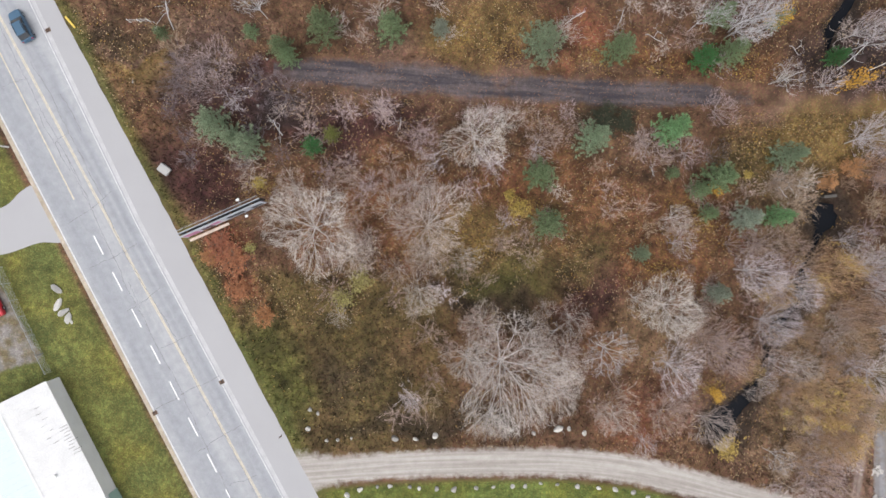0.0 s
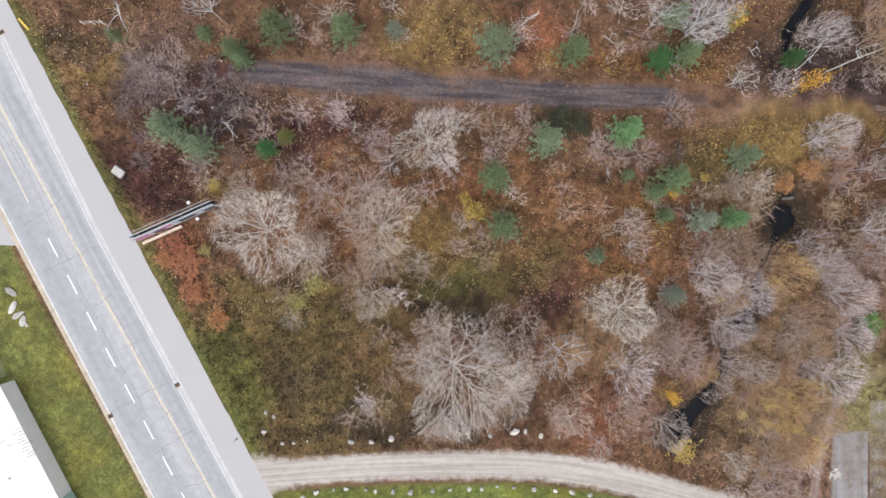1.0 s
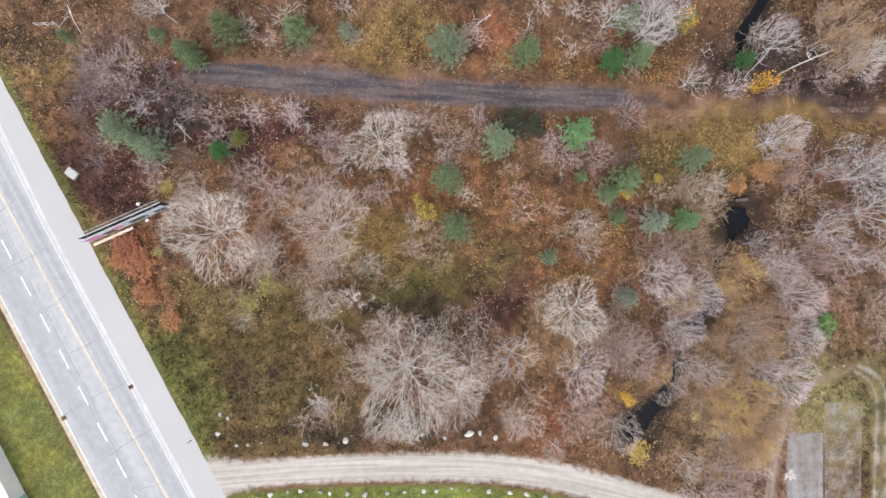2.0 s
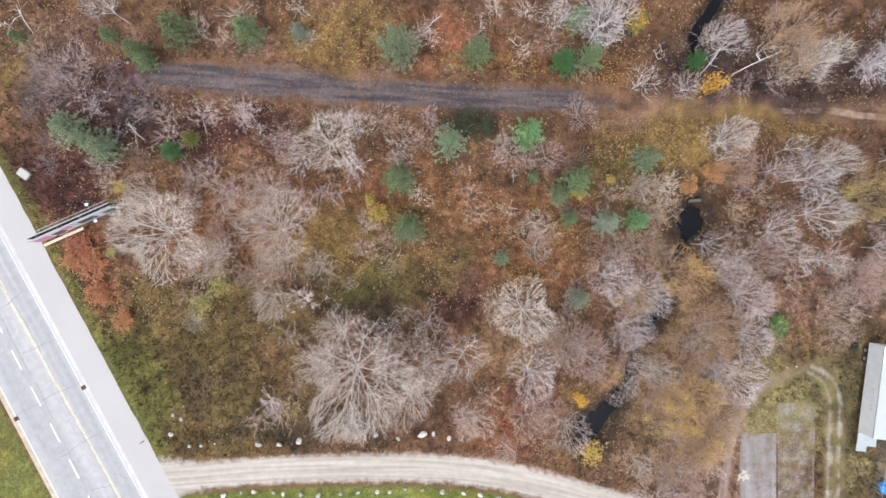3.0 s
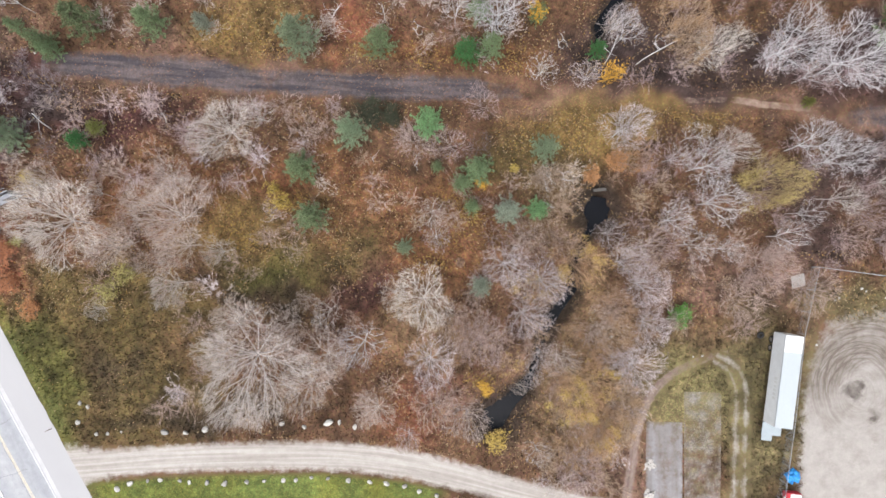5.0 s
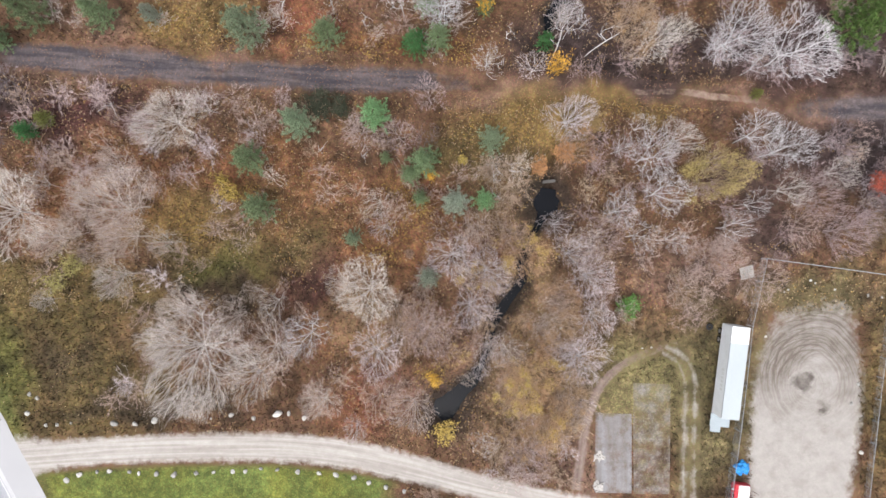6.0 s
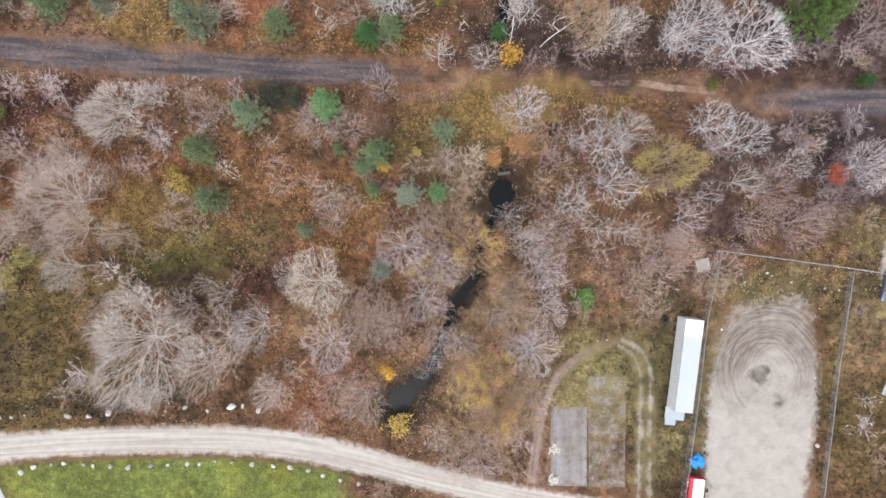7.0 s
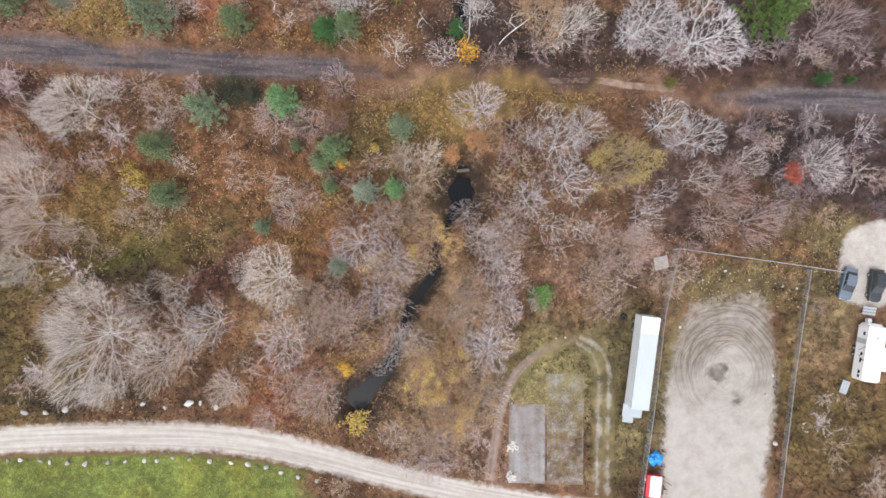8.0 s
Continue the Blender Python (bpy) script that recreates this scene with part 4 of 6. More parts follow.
def shrub(tone, seed):
    """A leafless many-stemmed bush. Height 4, radius 2."""
    g = np.random.default_rng(seed)
    seeds, parents = [np.array([0, 0, -0.15])], [0]
    for k in range(8):
        d = np.array([math.cos(k * 0.785) * g.uniform(0.1, 0.6), math.sin(k * 0.785) * g.uniform(0.1, 0.6), 1.0])
        for j in range(3):
            parents.append(0 if j == 0 else len(seeds) - 1)
            seeds.append(seeds[parents[-1]] + d * 0.42 + g.normal(0, 0.06, 3))
    at, up, bears = branching(seeds, parents, crown_points(g, 62, 1.6, 3.4, 0.3, 0.5), 0.9)
    p, q = twigs_on(g, at, up, bears, 9, 0.6, 0.25, 9)
    k = np.arange(1, len(at))
    r = np.concatenate([np.minimum(0.0065 * bears[k] ** 0.3, 0.012), g.uniform(0.0065, 0.0115, len(p))])
    ob = part("shrub", spines("shrub", np.concatenate([at[up[k]], p]), np.concatenate([at[k], q]), r, twig_mats[tone]), twig_mats[tone])
    return tagged(ob, {"tan": "leafless tan shrub with fine upright twigs", "purple": "leafless purplish-brown shrub in the scrub", "grey": "leafless grey shrub with dense twigs", "brown": "brown twiggy shrub without leaves",
                       "pinkish": "pinkish-tan leafless shrub with fine twigs", "dusk": "dense dark purplish-grey leafless shrub", "pale": "pale leafless shrub with fine twigs", "gold": "twiggy yellow-brown shrub without leaves"}[tone], "shrub")


def leafy_shrub(tone, seed):
    """A bush or small tree in leaf. Height 4, radius 2."""
    g = np.random.default_rng(seed)
    ob = thing("leafy_shrub", {"yellow": "shrub with bright yellow autumn leaves", "amber": "slender tree with amber-yellow leaves", "lime": "shrub with pale yellow-green leaves", "rust": "low shrub with rust-red leaves",
                               "orange": "shrub with orange-brown leaves", "straw": "shrub with straw-coloured leaves", "red": "shrub with orange-red leaves", "vividleaf": "low shrub with fresh green leaves",
                               "maroon": "low shrub with dark maroon leaves", "darkleaf": "dense blackish-green evergreen shrub beside the trail"}[tone], "shrub", Matrix())
    bars, tips = [], []
    for k in range(16):
        ang, lean = g.uniform(0, 6.283), g.uniform(0.05, 0.75)
        a = np.array([g.normal(0, 0.12), g.normal(0, 0.12), -0.1])
        b = a + np.array([math.cos(ang) * lean, math.sin(ang) * lean, 1]) * g.uniform(1.8, 3.6)
        bars.append((a, b, 0.045, 0.015))
        for m in range(9):
            o = a + (b - a) * g.uniform(0.3, 1.0)
            e = o + g.normal(0, 0.42, 3)
            bars.append((o, e, 0.015, 0.008))
            tips.append(e)
    v, f = rods([b[0] for b in bars], [b[1] for b in bars], np.array([b[2] for b in bars]), np.array([b[3] for b in bars]))
    part("stem_fan", mesh_of("stem_fan", v, f, stem_mat), stem_mat, ob)
    tips = np.array(tips)
    per = 5 if tone in ("yellow", "amber", "lime") else 9
    c = np.repeat(tips, per, axis=0) + g.normal(0, 0.2, (len(tips) * per, 3))
    c[:, 2] = np.maximum(c[:, 2], 0.1)
    v, f = chips(c, 0.24, g=g)
    part("foliage", mesh_of("foliage", v, f, leaf_mats[tone]), leaf_mats[tone], ob)
    return ob


_first = {}


def plant(key, make, x, y, across, tall, turn, lean=0.0, group=""):
    """Sets a plant down: the first of its kind is built, the next ones are copies of it."""
    m = pose(x, y, float(height(x, y)), lean, 0, turn) @ Matrix.Diagonal((across, across, tall, 1))
    if key not in _first:
        ob = make()
        ob.matrix_basis = m
        _first[key] = (ob, Matrix.Diagonal((across, across, tall, 1)).inverted())
    else:
        ob = copy_thing(_first[key][0], m @ _first[key][1])
    return tagged(ob, group=group)


BARE_WEST = [
    (-15.8, 5.6, 13.2, 6.8, 'pale'), (-12.4, 9.3, 7.8, 2.1, 'pale'), (0.2, 6.4, 14.4, 5.5, 'tan'), (-2, 11.7, 9.4, 3.4, 'tan'),
    (0.1, 2.2, 10.9, 3.7, 'tan'), (4.4, 1.4, 9.4, 2.6, 'pale'), (-5.4, 8.9, 9.4, 2.7, 'tan'), (-10.7, 2.2, 9.4, 3.9, 'tan'),
    (-1.5, -3, 10.9, 3.1, 'pale'), (-4.9, -0.1, 7.8, 2.6, 'tan'), (-12.8, -6.4, 6.2, 2, 'pale'), (6.2, 16.9, 12.1, 4.7, 'pale'),
    (10.1, 19.6, 9.4, 2.6, 'pale'), (-3.8, 18.9, 3.6, 1.4, 'pinkish'), (-18.6, 11, 9.4, 3, 'tan'), (-29.7, 25.4, 6.2, 2.9, 'purple'),
    (-32.4, 29.2, 4.7, 2.7, 'purple'), (-8.7, 2.9, 7.8, 2.6, 'tan'),
]
BARE_SOUTH = [
    (10.1, -13.1, 15.6, 8.5, 'pale'), (4.6, -12.2, 10.8, 3.6, 'pale'), (8.5, -20.4, 9.4, 3, 'pale'), (6.4, -7.4, 9.4, 3.4, 'tan'),
    (13.6, -8.9, 9.4, 3.2, 'tan'), (16.2, -16.9, 10.8, 4.4, 'pale'), (23.4, -11.4, 10.8, 4, 'white'), (19, -6.8, 9.4, 2.7, 'pale'),
    (32, -5.5, 10.8, 4.9, 'pale'), (28.1, -4.4, 9.4, 2.9, 'pale'), (33.1, 6.2, 7.8, 2.4, 'pale'), (33.7, 3, 7.8, 2.6, 'grey'),
    (32.6, -13.8, 9.4, 4.4, 'grey'), (39.5, -11.4, 9.4, 4.2, 'purple'), (37.2, -21.9, 9.4, 3.6, 'tan'), (24.8, -20.4, 7.8, 3.4, 'tan'),
    (29.2, -25, 4.7, 2.3, 'grey'), (-3, -19.1, 3.6, 1.6, 'grey'), (15.5, -5.7, 6.2, 2, 'tan'),
]
BARE_STREAM = [
    (43, -1, 12.1, 3.8, 'grey'), (47.4, -3.3, 12.1, 3.7, 'grey'), (45.4, -7.8, 10.8, 3.6, 'grey'), (41.7, 2.6, 7.8, 2.8, 'purple'),
    (50.3, -14.1, 7.8, 3.1, 'tan'), (47.1, -26.8, 7.8, 2.4, 'white'), (52.8, -29.6, 7.8, 4.4, 'purple'), (61.4, -4.1, 10.9, 3.6, 'grey'),
    (62.5, -9.6, 9.4, 3.3, 'grey'), (60.2, -15.2, 9.4, 4.2, 'grey'), (59.2, -1.1, 9.4, 3, 'grey'), (57.3, 2.9, 7.8, 2.8, 'grey'),
    (63.3, 1.1, 10.9, 3.4, 'purple'), (48, -14, 7.8, 2.6, 'grey'), (52.7, -0.9, 11.5, 4.3, 'gold'), (57.0, -6.4, 9.4, 3.4, 'brown'),
    (53.3, -17.9, 10.9, 4.6, 'gold'), (55.2, -23.1, 9.4, 4.4, 'gold'), (46.3, -4.2, 9.4, 2.8, 'gold'), (47.4, -10.6, 7.8, 2.3, 'brown'),
    (43.7, -14.9, 6.2, 2.3, 'gold'), (58.3, -20.1, 9.4, 3.6, 'brown'), (57.6, -11.1, 7.8, 3.1, 'brown'),
]
BARE_EAST = [
    (69.4, 11.6, 12.1, 4, 'white'), (71, 6.8, 12.1, 3.8, 'white'), (66, 13, 9.4, 2.1, 'white'), (68.6, 15.8, 9.4, 2.3, 'white'),
    (73.6, 13.9, 10.8, 3.3, 'pale'), (65.7, 4.4, 10.8, 3.1, 'white'), (68, 1.1, 10.8, 2.8, 'white'), (72.5, 0.5, 10.9, 2.1, 'white'),
    (83.6, 14.3, 12.1, 3.7, 'white'), (86.9, 12.1, 12.1, 4, 'white'), (81, 2.1, 9.4, 2.9, 'white'), (83.6, 5.3, 9.4, 2.4, 'white'),
    (88.2, 7.3, 9.4, 2.9, 'pale'), (95.2, 9.1, 9.4, 2.9, 'pale'), (96.4, 1.5, 9.4, 4.4, 'purple'), (58.9, 16.6, 10.8, 3.9, 'grey'),
    (77.8, 8.9, 12.1, 4.8, 'olive'), (92.6, 5.7, 9.4, 3.8, 'purple'), (60.1, 13.2, 9.4, 3.3, 'orange'), (104.7, 9, 9.4, 3.8, 'grey'),
]
BARE_NORTH = [
    (88.3, 25.2, 14.0, 5.6, 'white'), (80.9, 27.6, 13.0, 5.2, 'white'), (84.7, 23.9, 10.9, 2.8, 'white'), (79.4, 27.2, 9.4, 2.4, 'white'),
    (48.2, 25.2, 7.8, 2.8, 'white'), (54.6, 24.6, 6.2, 2.6, 'grey'), (48.6, 25.5, 6.0, 0.8, 'pale'), (-22.6, 35.4, 10.9, 3, 'white'),
    (58.4, 31.4, 10.9, 2.6, 'grey'), (73.7, 28.6, 9.4, 2.6, 'pale'), (36.8, 32.8, 10.9, 2.7, 'white'), (42, 31.8, 12.1, 3.7, 'white'),
    (42.5, 32.7, 12.1, 4.5, 'white'), (66.9, 30.7, 10.8, 4.4, 'brown'), (59.4, 29.6, 10.9, 2.7, 'white'), (106.9, 27.7, 9.4, 3.8, 'purple'),
    (67.8, 28.1, 9.4, 3.8, 'brown'), (40.2, 21.2, 4.7, 3.1, 'purple'), (70.8, 27.3, 9.4, 3.3, 'pale'),
]
THICKETS = [
    (-33.2, 25.9, 3, 3.3, 'dusk'), (-19.9, 24.6, 3, 3.8, 'dusk'), (-29.6, 29, 3, 3.9, 'purple'), (-35.9, 26, 3, 2.8, 'dusk'),
    (-5.6, 15, 3, 2.8, 'pinkish'), (15.6, 18.1, 4, 3.6, 'pinkish'), (30.6, 16.4, 3, 3.3, 'purple'), (35.8, 15.7, 3, 3.3, 'purple'),
    (39.8, 15, 4, 2.7, 'dusk'), (32.5, -21.2, 4, 3.8, 'pinkish'), (37.8, -10.4, 5, 3.9, 'pinkish'), (18.2, -13.2, 5, 4.3, 'tan'),
    (46.9, -17.0, 5, 2.0, 'grey'), (44.9, -18.6, 4, 1.5, 'tan'), (56.2, -26.5, 5, 3.4, 'brown'), (50.6, -21.8, 5, 2.8, 'gold'), (58.6, -24.8, 5, 3.2, 'brown'), (51.6, -26.0, 5, 2.8, 'brown'), (35.0, -8.0, 5, 3.2, 'pinkish'),
    (13.8, 1.1, 2.5, 2.4, 'pinkish'), (46.8, 2.5, 4, 3.1, 'pinkish'), (38.7, -10.6, 5, 4, 'pinkish'), (79.6, -2.1, 5, 4.7, 'pinkish'),
    (85.8, -5.3, 5, 4.3, 'pinkish'), (75.8, -6.8, 4, 3.5, 'pinkish'), (92, 2, 4, 3.8, 'pinkish'), (102.6, 3.9, 4, 3.9, 'dusk'),
]
PINES_WEST = [
    (-29.9, 20.4, 5.8, 2.5, 'blue'), (-27.6, 18.7, 4.6, 1.9, 'blue'), (-25.1, 17.5, 5.8, 2.5, 'blue'), (-16.4, 17.2, 3.4, 1.6, 'deep'),
    (-13.6, 18.8, 3.4, 1.3, 'olive'), (-14.2, 33, 8.0, 2.6, 'pine'), (-5, 32.8, 6.9, 2.6, 'pine'), (-20.2, 30.6, 5.8, 2.1, 'pine'),
    (-24.6, 33.2, 3.4, 1.3, 'pine'), (1.8, 33, 4.6, 1.5, 'grey'), (15.4, 30.1, 9.2, 3, 'blue'), (15.1, 12.7, 6.9, 2.7, 'pine'),
    (22.2, 17.3, 9.2, 2.5, 'blue'), (32.8, 18.3, 9.2, 2.5, 'green'), (16.3, 5.9, 5.8, 2.5, 'pine'), (-19.4, 29.5, 4.6, 1.6, 'pine'),
    (-37, 33.1, 3.4, 1.1, 'pine'),
]
PINES_EAST = [
    (39.3, 11.8, 8.0, 2.6, 'pine'), (48.7, 14.6, 8.0, 2.1, 'blue'), (29.2, 1.5, 4.6, 1.4, 'blue'), (38.7, 7, 4.6, 1.3, 'pine'),
    (47.6, 6.4, 7.0, 1.8, 'green'), (43.6, 6.2, 5.8, 2.3, 'grey'), (26.2, 29.6, 6.9, 2.4, 'pine'), (41.6, 28.9, 6.9, 2.1, 'pine'),
    (38.3, 28.5, 4.6, 2.1, 'deep'), (39.7, -4.1, 5.8, 1.7, 'grey'), (33.9, 12.7, 3.4, 1, 'pine'), (37.3, 10.2, 4.6, 1.6, 'pine'),
    (56.5, 28.4, 4.6, 1.4, 'deep'), (98.5, 29.4, 11.5, 3.9, 'vivid'), (107.6, 21.2, 3.4, 1.1, 'deep'), (111.7, 21.1, 2.3, 0.7, 'deep'),
    (40, 33.9, 6.9, 2.1, 'pine'), (48.2, 33.4, 5.8, 1.5, 'pine'), (86.5, 21, 2.3, 0.9, 'olive'),
]
LEAFY = [
    (12.2, 8.2, 7, 2.1, 'yellow'), (11, 9.9, 5, 1.1, 'yellow'), (57.9, 24.6, 9, 1.8, 'amber'), (47.9, 33.6, 8, 1.6, 'amber'),
    (41.8, -26.6, 3, 2.4, 'yellow'), (-12.7, -4.1, 4, 2, 'lime'), (-10, -1.8, 5, 2.2, 'lime'), (-24.2, 12.4, 2, 1.3, 'yellow'),
    (-29.7, 4.3, 2, 2.7, 'rust'), (-28, 1.9, 2, 2.7, 'rust'), (-27, -2.8, 2, 2.1, 'rust'), (-23.6, -6, 3, 1.9, 'rust'),
    (-31.7, 2, 1.5, 1.6, 'rust'), (55.6, 10.9, 4, 1.6, 'orange'), (59.5, 13.2, 4, 2, 'orange'), (63.1, 17.6, 3, 2, 'straw'),
    (44.9, 12.3, 2, 1, 'yellow'), (68, -8.7, 3, 2, 'vividleaf'), (103.4, 7.7, 4, 1.9, 'red'), (40, 10.4, 3, 1.3, 'amber'),
    (40.2, -18.8, 2, 1.4, 'amber'), (-25.6, 3.1, 2, 1.1, 'lime'), (24.7, 20.6, 2.5, 2.7, 'darkleaf'), (27.6, 20.1, 2, 2.1, 'darkleaf'),
]
for stand in (BARE_WEST, BARE_SOUTH, BARE_STREAM, BARE_EAST, BARE_NORTH, THICKETS):
    for x, y, h, r, tone in stand:
        size = "big" if r > 4.4 else "mid" if r > 2.9 else "low"
        k = int(rng.integers(0, 3))
        plant((tone, size, k), lambda: leafless_tree(tone, size, 100 * k + len(tone) * 7 + len(size) + ord(tone[0])), x, y, r / 5.3, h / 10, rng.uniform(0, 360), rng.normal(0, 2), "bare trees")
for x, y, h, r, tone in PINES_WEST + PINES_EAST:
    k = int(rng.integers(0, 2))
    plant(("conifer", tone, k), lambda: conifer(tone, 40 + k + ord(tone[1])), x, y, r / 3.9, h / 10, rng.uniform(0, 360), 0, "evergreens")
for x, y, h, r, tone in LEAFY:
    plant(("leafy", tone), lambda: leafy_shrub(tone, 70 + ord(tone[0])), x, y, r / 2.2, h / 4, rng.uniform(0, 360), 0, "shrubs in leaf")


def free(x, y, room=0.6):
    """Whether brush can stand here: off the road, drives, slabs, lots and water."""
    if road_q(x, y) < -27.2 + room or along(DRIVE, x, y) < 1 + room / 2 or along(TRAIL, x, y) < 1 + room / 2 or along(LANE, x, y) < 1 + room:
        return False
    if along(STREAM, x, y) < 1.9 or (x < 37 and y < -30) or (62 < x < 79 and y < -13.5) or (79 < x < 86 and y < -9) or (84 < x < 107 and y < -3) or (x > 109 and -24 < y < 3):
        return False
    return True


# brush, stand by stand: x0, x1, y0, y1, tone, how many, height
BRUSH = [(-38, -20, 13, 32, "dusk", 24, 2.2), (-20, 10, 10, 23, "purple", 20, 2.0), (-18, 10, -4, 14, "pinkish", 30, 2.4), (-14, 22, 21.2, 23.2, "purple", 14, 1.3), (48, 55, 2, 12, "brown", 12, 2.4), (-8, 30, -22, -4, "pinkish", 24, 2.4),
         (10, 34, 4, 22, "pinkish", 22, 2.0), (34, 52, -24, 12, "pinkish", 40, 2.6), (48, 66, -34, 12, "brown", 62, 3.0), (50, 61, -30, -10, "gold", 26, 3.2), (58, 84, -11, 2, "pinkish", 34, 2.8), (60, 84, 0, 18, "purple", 20, 2.8),
         (84, 112, -3, 16, "purple", 26, 2.8), (98, 118, 2, 17, "dusk", 34, 2.6), (60, 120, 23.5, 27, "purple", 22, 1.8), (60, 100, 23, 36, "purple", 20, 2.8), (96, 118, 22, 36, "dusk", 18, 2.6), (-20, 60, 28, 38, "tan", 20, 2.0), (103, 118, -38, -22, "brown", 14, 2.0), (44, 62, -34, -14, "grey", 12, 2.6), (36, 60, -38, -33, "brown", 8, 1.6)]
mass_v, mass_f, mass_m, mass_mats, planted, base = [], [], [], [], 0, 0
for x0, x1, y0, y1, tone, count, tall in BRUSH:
    for _ in range(count):
        x, y = rng.uniform(x0, x1), rng.uniform(y0, y1)
        if not free(x, y):
            continue
        k = int(rng.integers(0, 3))
        t2 = tone if rng.random() < 0.75 else ["tan", "brown", "grey", "pinkish"][int(rng.integers(0, 4))]
        across, up, turn = rng.uniform(0.8, 1.5), tall / 4 * rng.uniform(0.7, 1.2), rng.uniform(0, 360)
        key = ("shrub", t2, k)
        if planted < 290 or key not in _first:
            plant(key, lambda: shrub(t2, 300 + k + ord(t2[0])), x, y, across, up, turn, 0, "brush")
            planted += 1
            continue
        me = _first[key][0].data
        co = np.empty(len(me.vertices) * 3)
        me.vertices.foreach_get("co", co)
        fa = np.empty(len(me.polygons) * 3, int)
        me.polygons.foreach_get("vertices", fa)
        m = np.array(pose(x, y, float(height(x, y)), 0, 0, turn) @ Matrix.Diagonal((across, across, up, 1)))
        mass_v.append(co.reshape(-1, 3) @ m[:3, :3].T + m[:3, 3])
        mass_f.append(fa.reshape(-1, 3) + base)
        base += len(me.vertices)
        if me.materials[0] not in mass_mats:
            mass_mats.append(me.materials[0])
        mass_m.append(np.full(len(me.polygons), mass_mats.index(me.materials[0])))
me = mesh_of("brush", np.concatenate(mass_v), np.concatenate(mass_f), mass_mats[0])
for mat in mass_mats[1:]:
    me.materials.append(mat)
me.polygons.foreach_set("material_index", np.concatenate(mass_m).astype(np.int32))
tagged(part("brush", me, mass_mats[0]), "tangled leafless brush, tan, grey and brown", "brush", kind="stuff")

# ---- dead white stems ----
SNAGS = [(19.4, 34.1, 5, 2.1), (26.8, 33.7, 4, 1.8), (30.8, 32.5, 4, 1.9), (25.1, 14.7, 3, 1.5), (31.2, 13.8, 3, 1.6), (51.5, 11, 3, 2.1), (51.3, 30.6, 3, 1.8), (-4.5, 19.6, 3, 1.8), (-20.9, 19, 4, 2.6), (58, 27.1, 7, 2.7), (62.5, 26.9, 8, 2.9), (80.9, 25.4, 3, 1.9), (-35.9, 34.1, 6, 3.2), (16.9, -9.5, 4, 2.1), (49, 11.1, 4, 2.1), (18.5, -23.5, 2, 1), (48.9, 7.7, 4, 1.6)]


def snag(seed):
    """A dead birch: a leaning white stem with a few broken limbs. Height 10, reach 4."""
    g = np.random.default_rng(seed)
    ob = thing("dead_birch", "bare white birch snag with a few forked limbs", "tree", Matrix())
    seeds, parents = [np.array([0, 0, -0.3])], [0]
    d = np.array([g.normal(0, 0.05), g.normal(0, 0.05), 1.0])
    for j in range(8):
        parents.append(j)
        seeds.append(seeds[-1] + d * 1.15)
        d = d + np.append(g.normal(0, 0.08, 2), 0)
    points = crown_points(g, 26, 3.6, 10.0, 0.3, 0.5)
    at, up, bears = branching(seeds, parents, points[points[:, 0] > -1.2], 0.3)
    main = (np.arange(len(at)) > 0) & (np.arange(len(at)) < 9)
    part("trunk", wood_mesh("trunk", at, up, bears, main, 0.055, 0.2, bark_mats["white"], 6), bark_mats["white"], ob)
    part("crown", wood_mesh("crown", at, up, bears, np.arange(len(at)) > 8, 0.024, 0.35, bark_mats["white"], 4), bark_mats["white"], ob)
    return ob


for i, (x, y, h, r) in enumerate(SNAGS):
    plant(("snag", i % 4), lambda: snag(500 + i), x, y, r / 5, h / 10, rng.uniform(0, 360), 18, "dead birches")

# ---- low weeds, grass and fallen leaves ----
def scatter(n, x0, x1, y0, y1, test):
    x, y = rng.uniform(x0, x1, n), rng.uniform(y0, y1, n)
    keep = test(x, y)
    return x[keep], y[keep]


def open_scrub(x, y):
    keep = (road_q(x, y) > -29.2) & (along(DRIVE, x, y) > 1.05) & (along(TRAIL, x, y) > 1.1) & (along(STREAM, x, y) > 0.9) & (along(STREAM_NORTH, x, y) > 0.9)
    keep &= ~((x < 36) & (y < -30)) & ~((x > 63) & (x < 74.2) & (y < -19.8)) & ~((x > 86) & (x < 101.5) & (y < -10)) & (along(LANE, x, y) > 1) & (along(TRACKS, x, y) > 1) & ~((x > 111) & (y < 1) & (y > -22))
    return keep


x, y = scatter(95000, -52, 121, -42, 43, open_scrub)
n = len(x)
c = np.column_stack([x, y, height(x, y)])
blades = 3
c = np.repeat(c, blades, axis=0) + np.column_stack([rng.normal(0, 0.12, (n * blades, 2)), np.zeros(n * blades)])
d = np.column_stack([rng.normal(0, 0.55, (n * blades, 2)), np.ones(n * blades)]) * rng.uniform(0.15, 0.6, (n * blades, 1))
s = rng.normal(0, 1, (n * blades, 3)) * np.array([1, 1, 0.1])
s *= 0.06 / np.linalg.norm(s, axis=1, keepdims=True)
v = np.stack([c - s, c + s, c + d], axis=1).reshape(-1, 3)
f = (np.arange(n * blades) * 3)[:, None] + np.arange(3)[None]
me = mesh_of("undergrowth", v, f, brush_mat)
tone = cover(x, y) * rng.uniform(0.4, 1.5, (n, 1)) + rng.uniform(0, 0.018, (n, 1)) * np.array([[1.0, 0.85, 0.7]])
paint(me, "cover", np.repeat(tone, blades * 3, axis=0))
tagged(part("undergrowth", me, brush_mat), "dry brown weeds and grass tufts over the scrub", "undergrowth", kind="stuff")

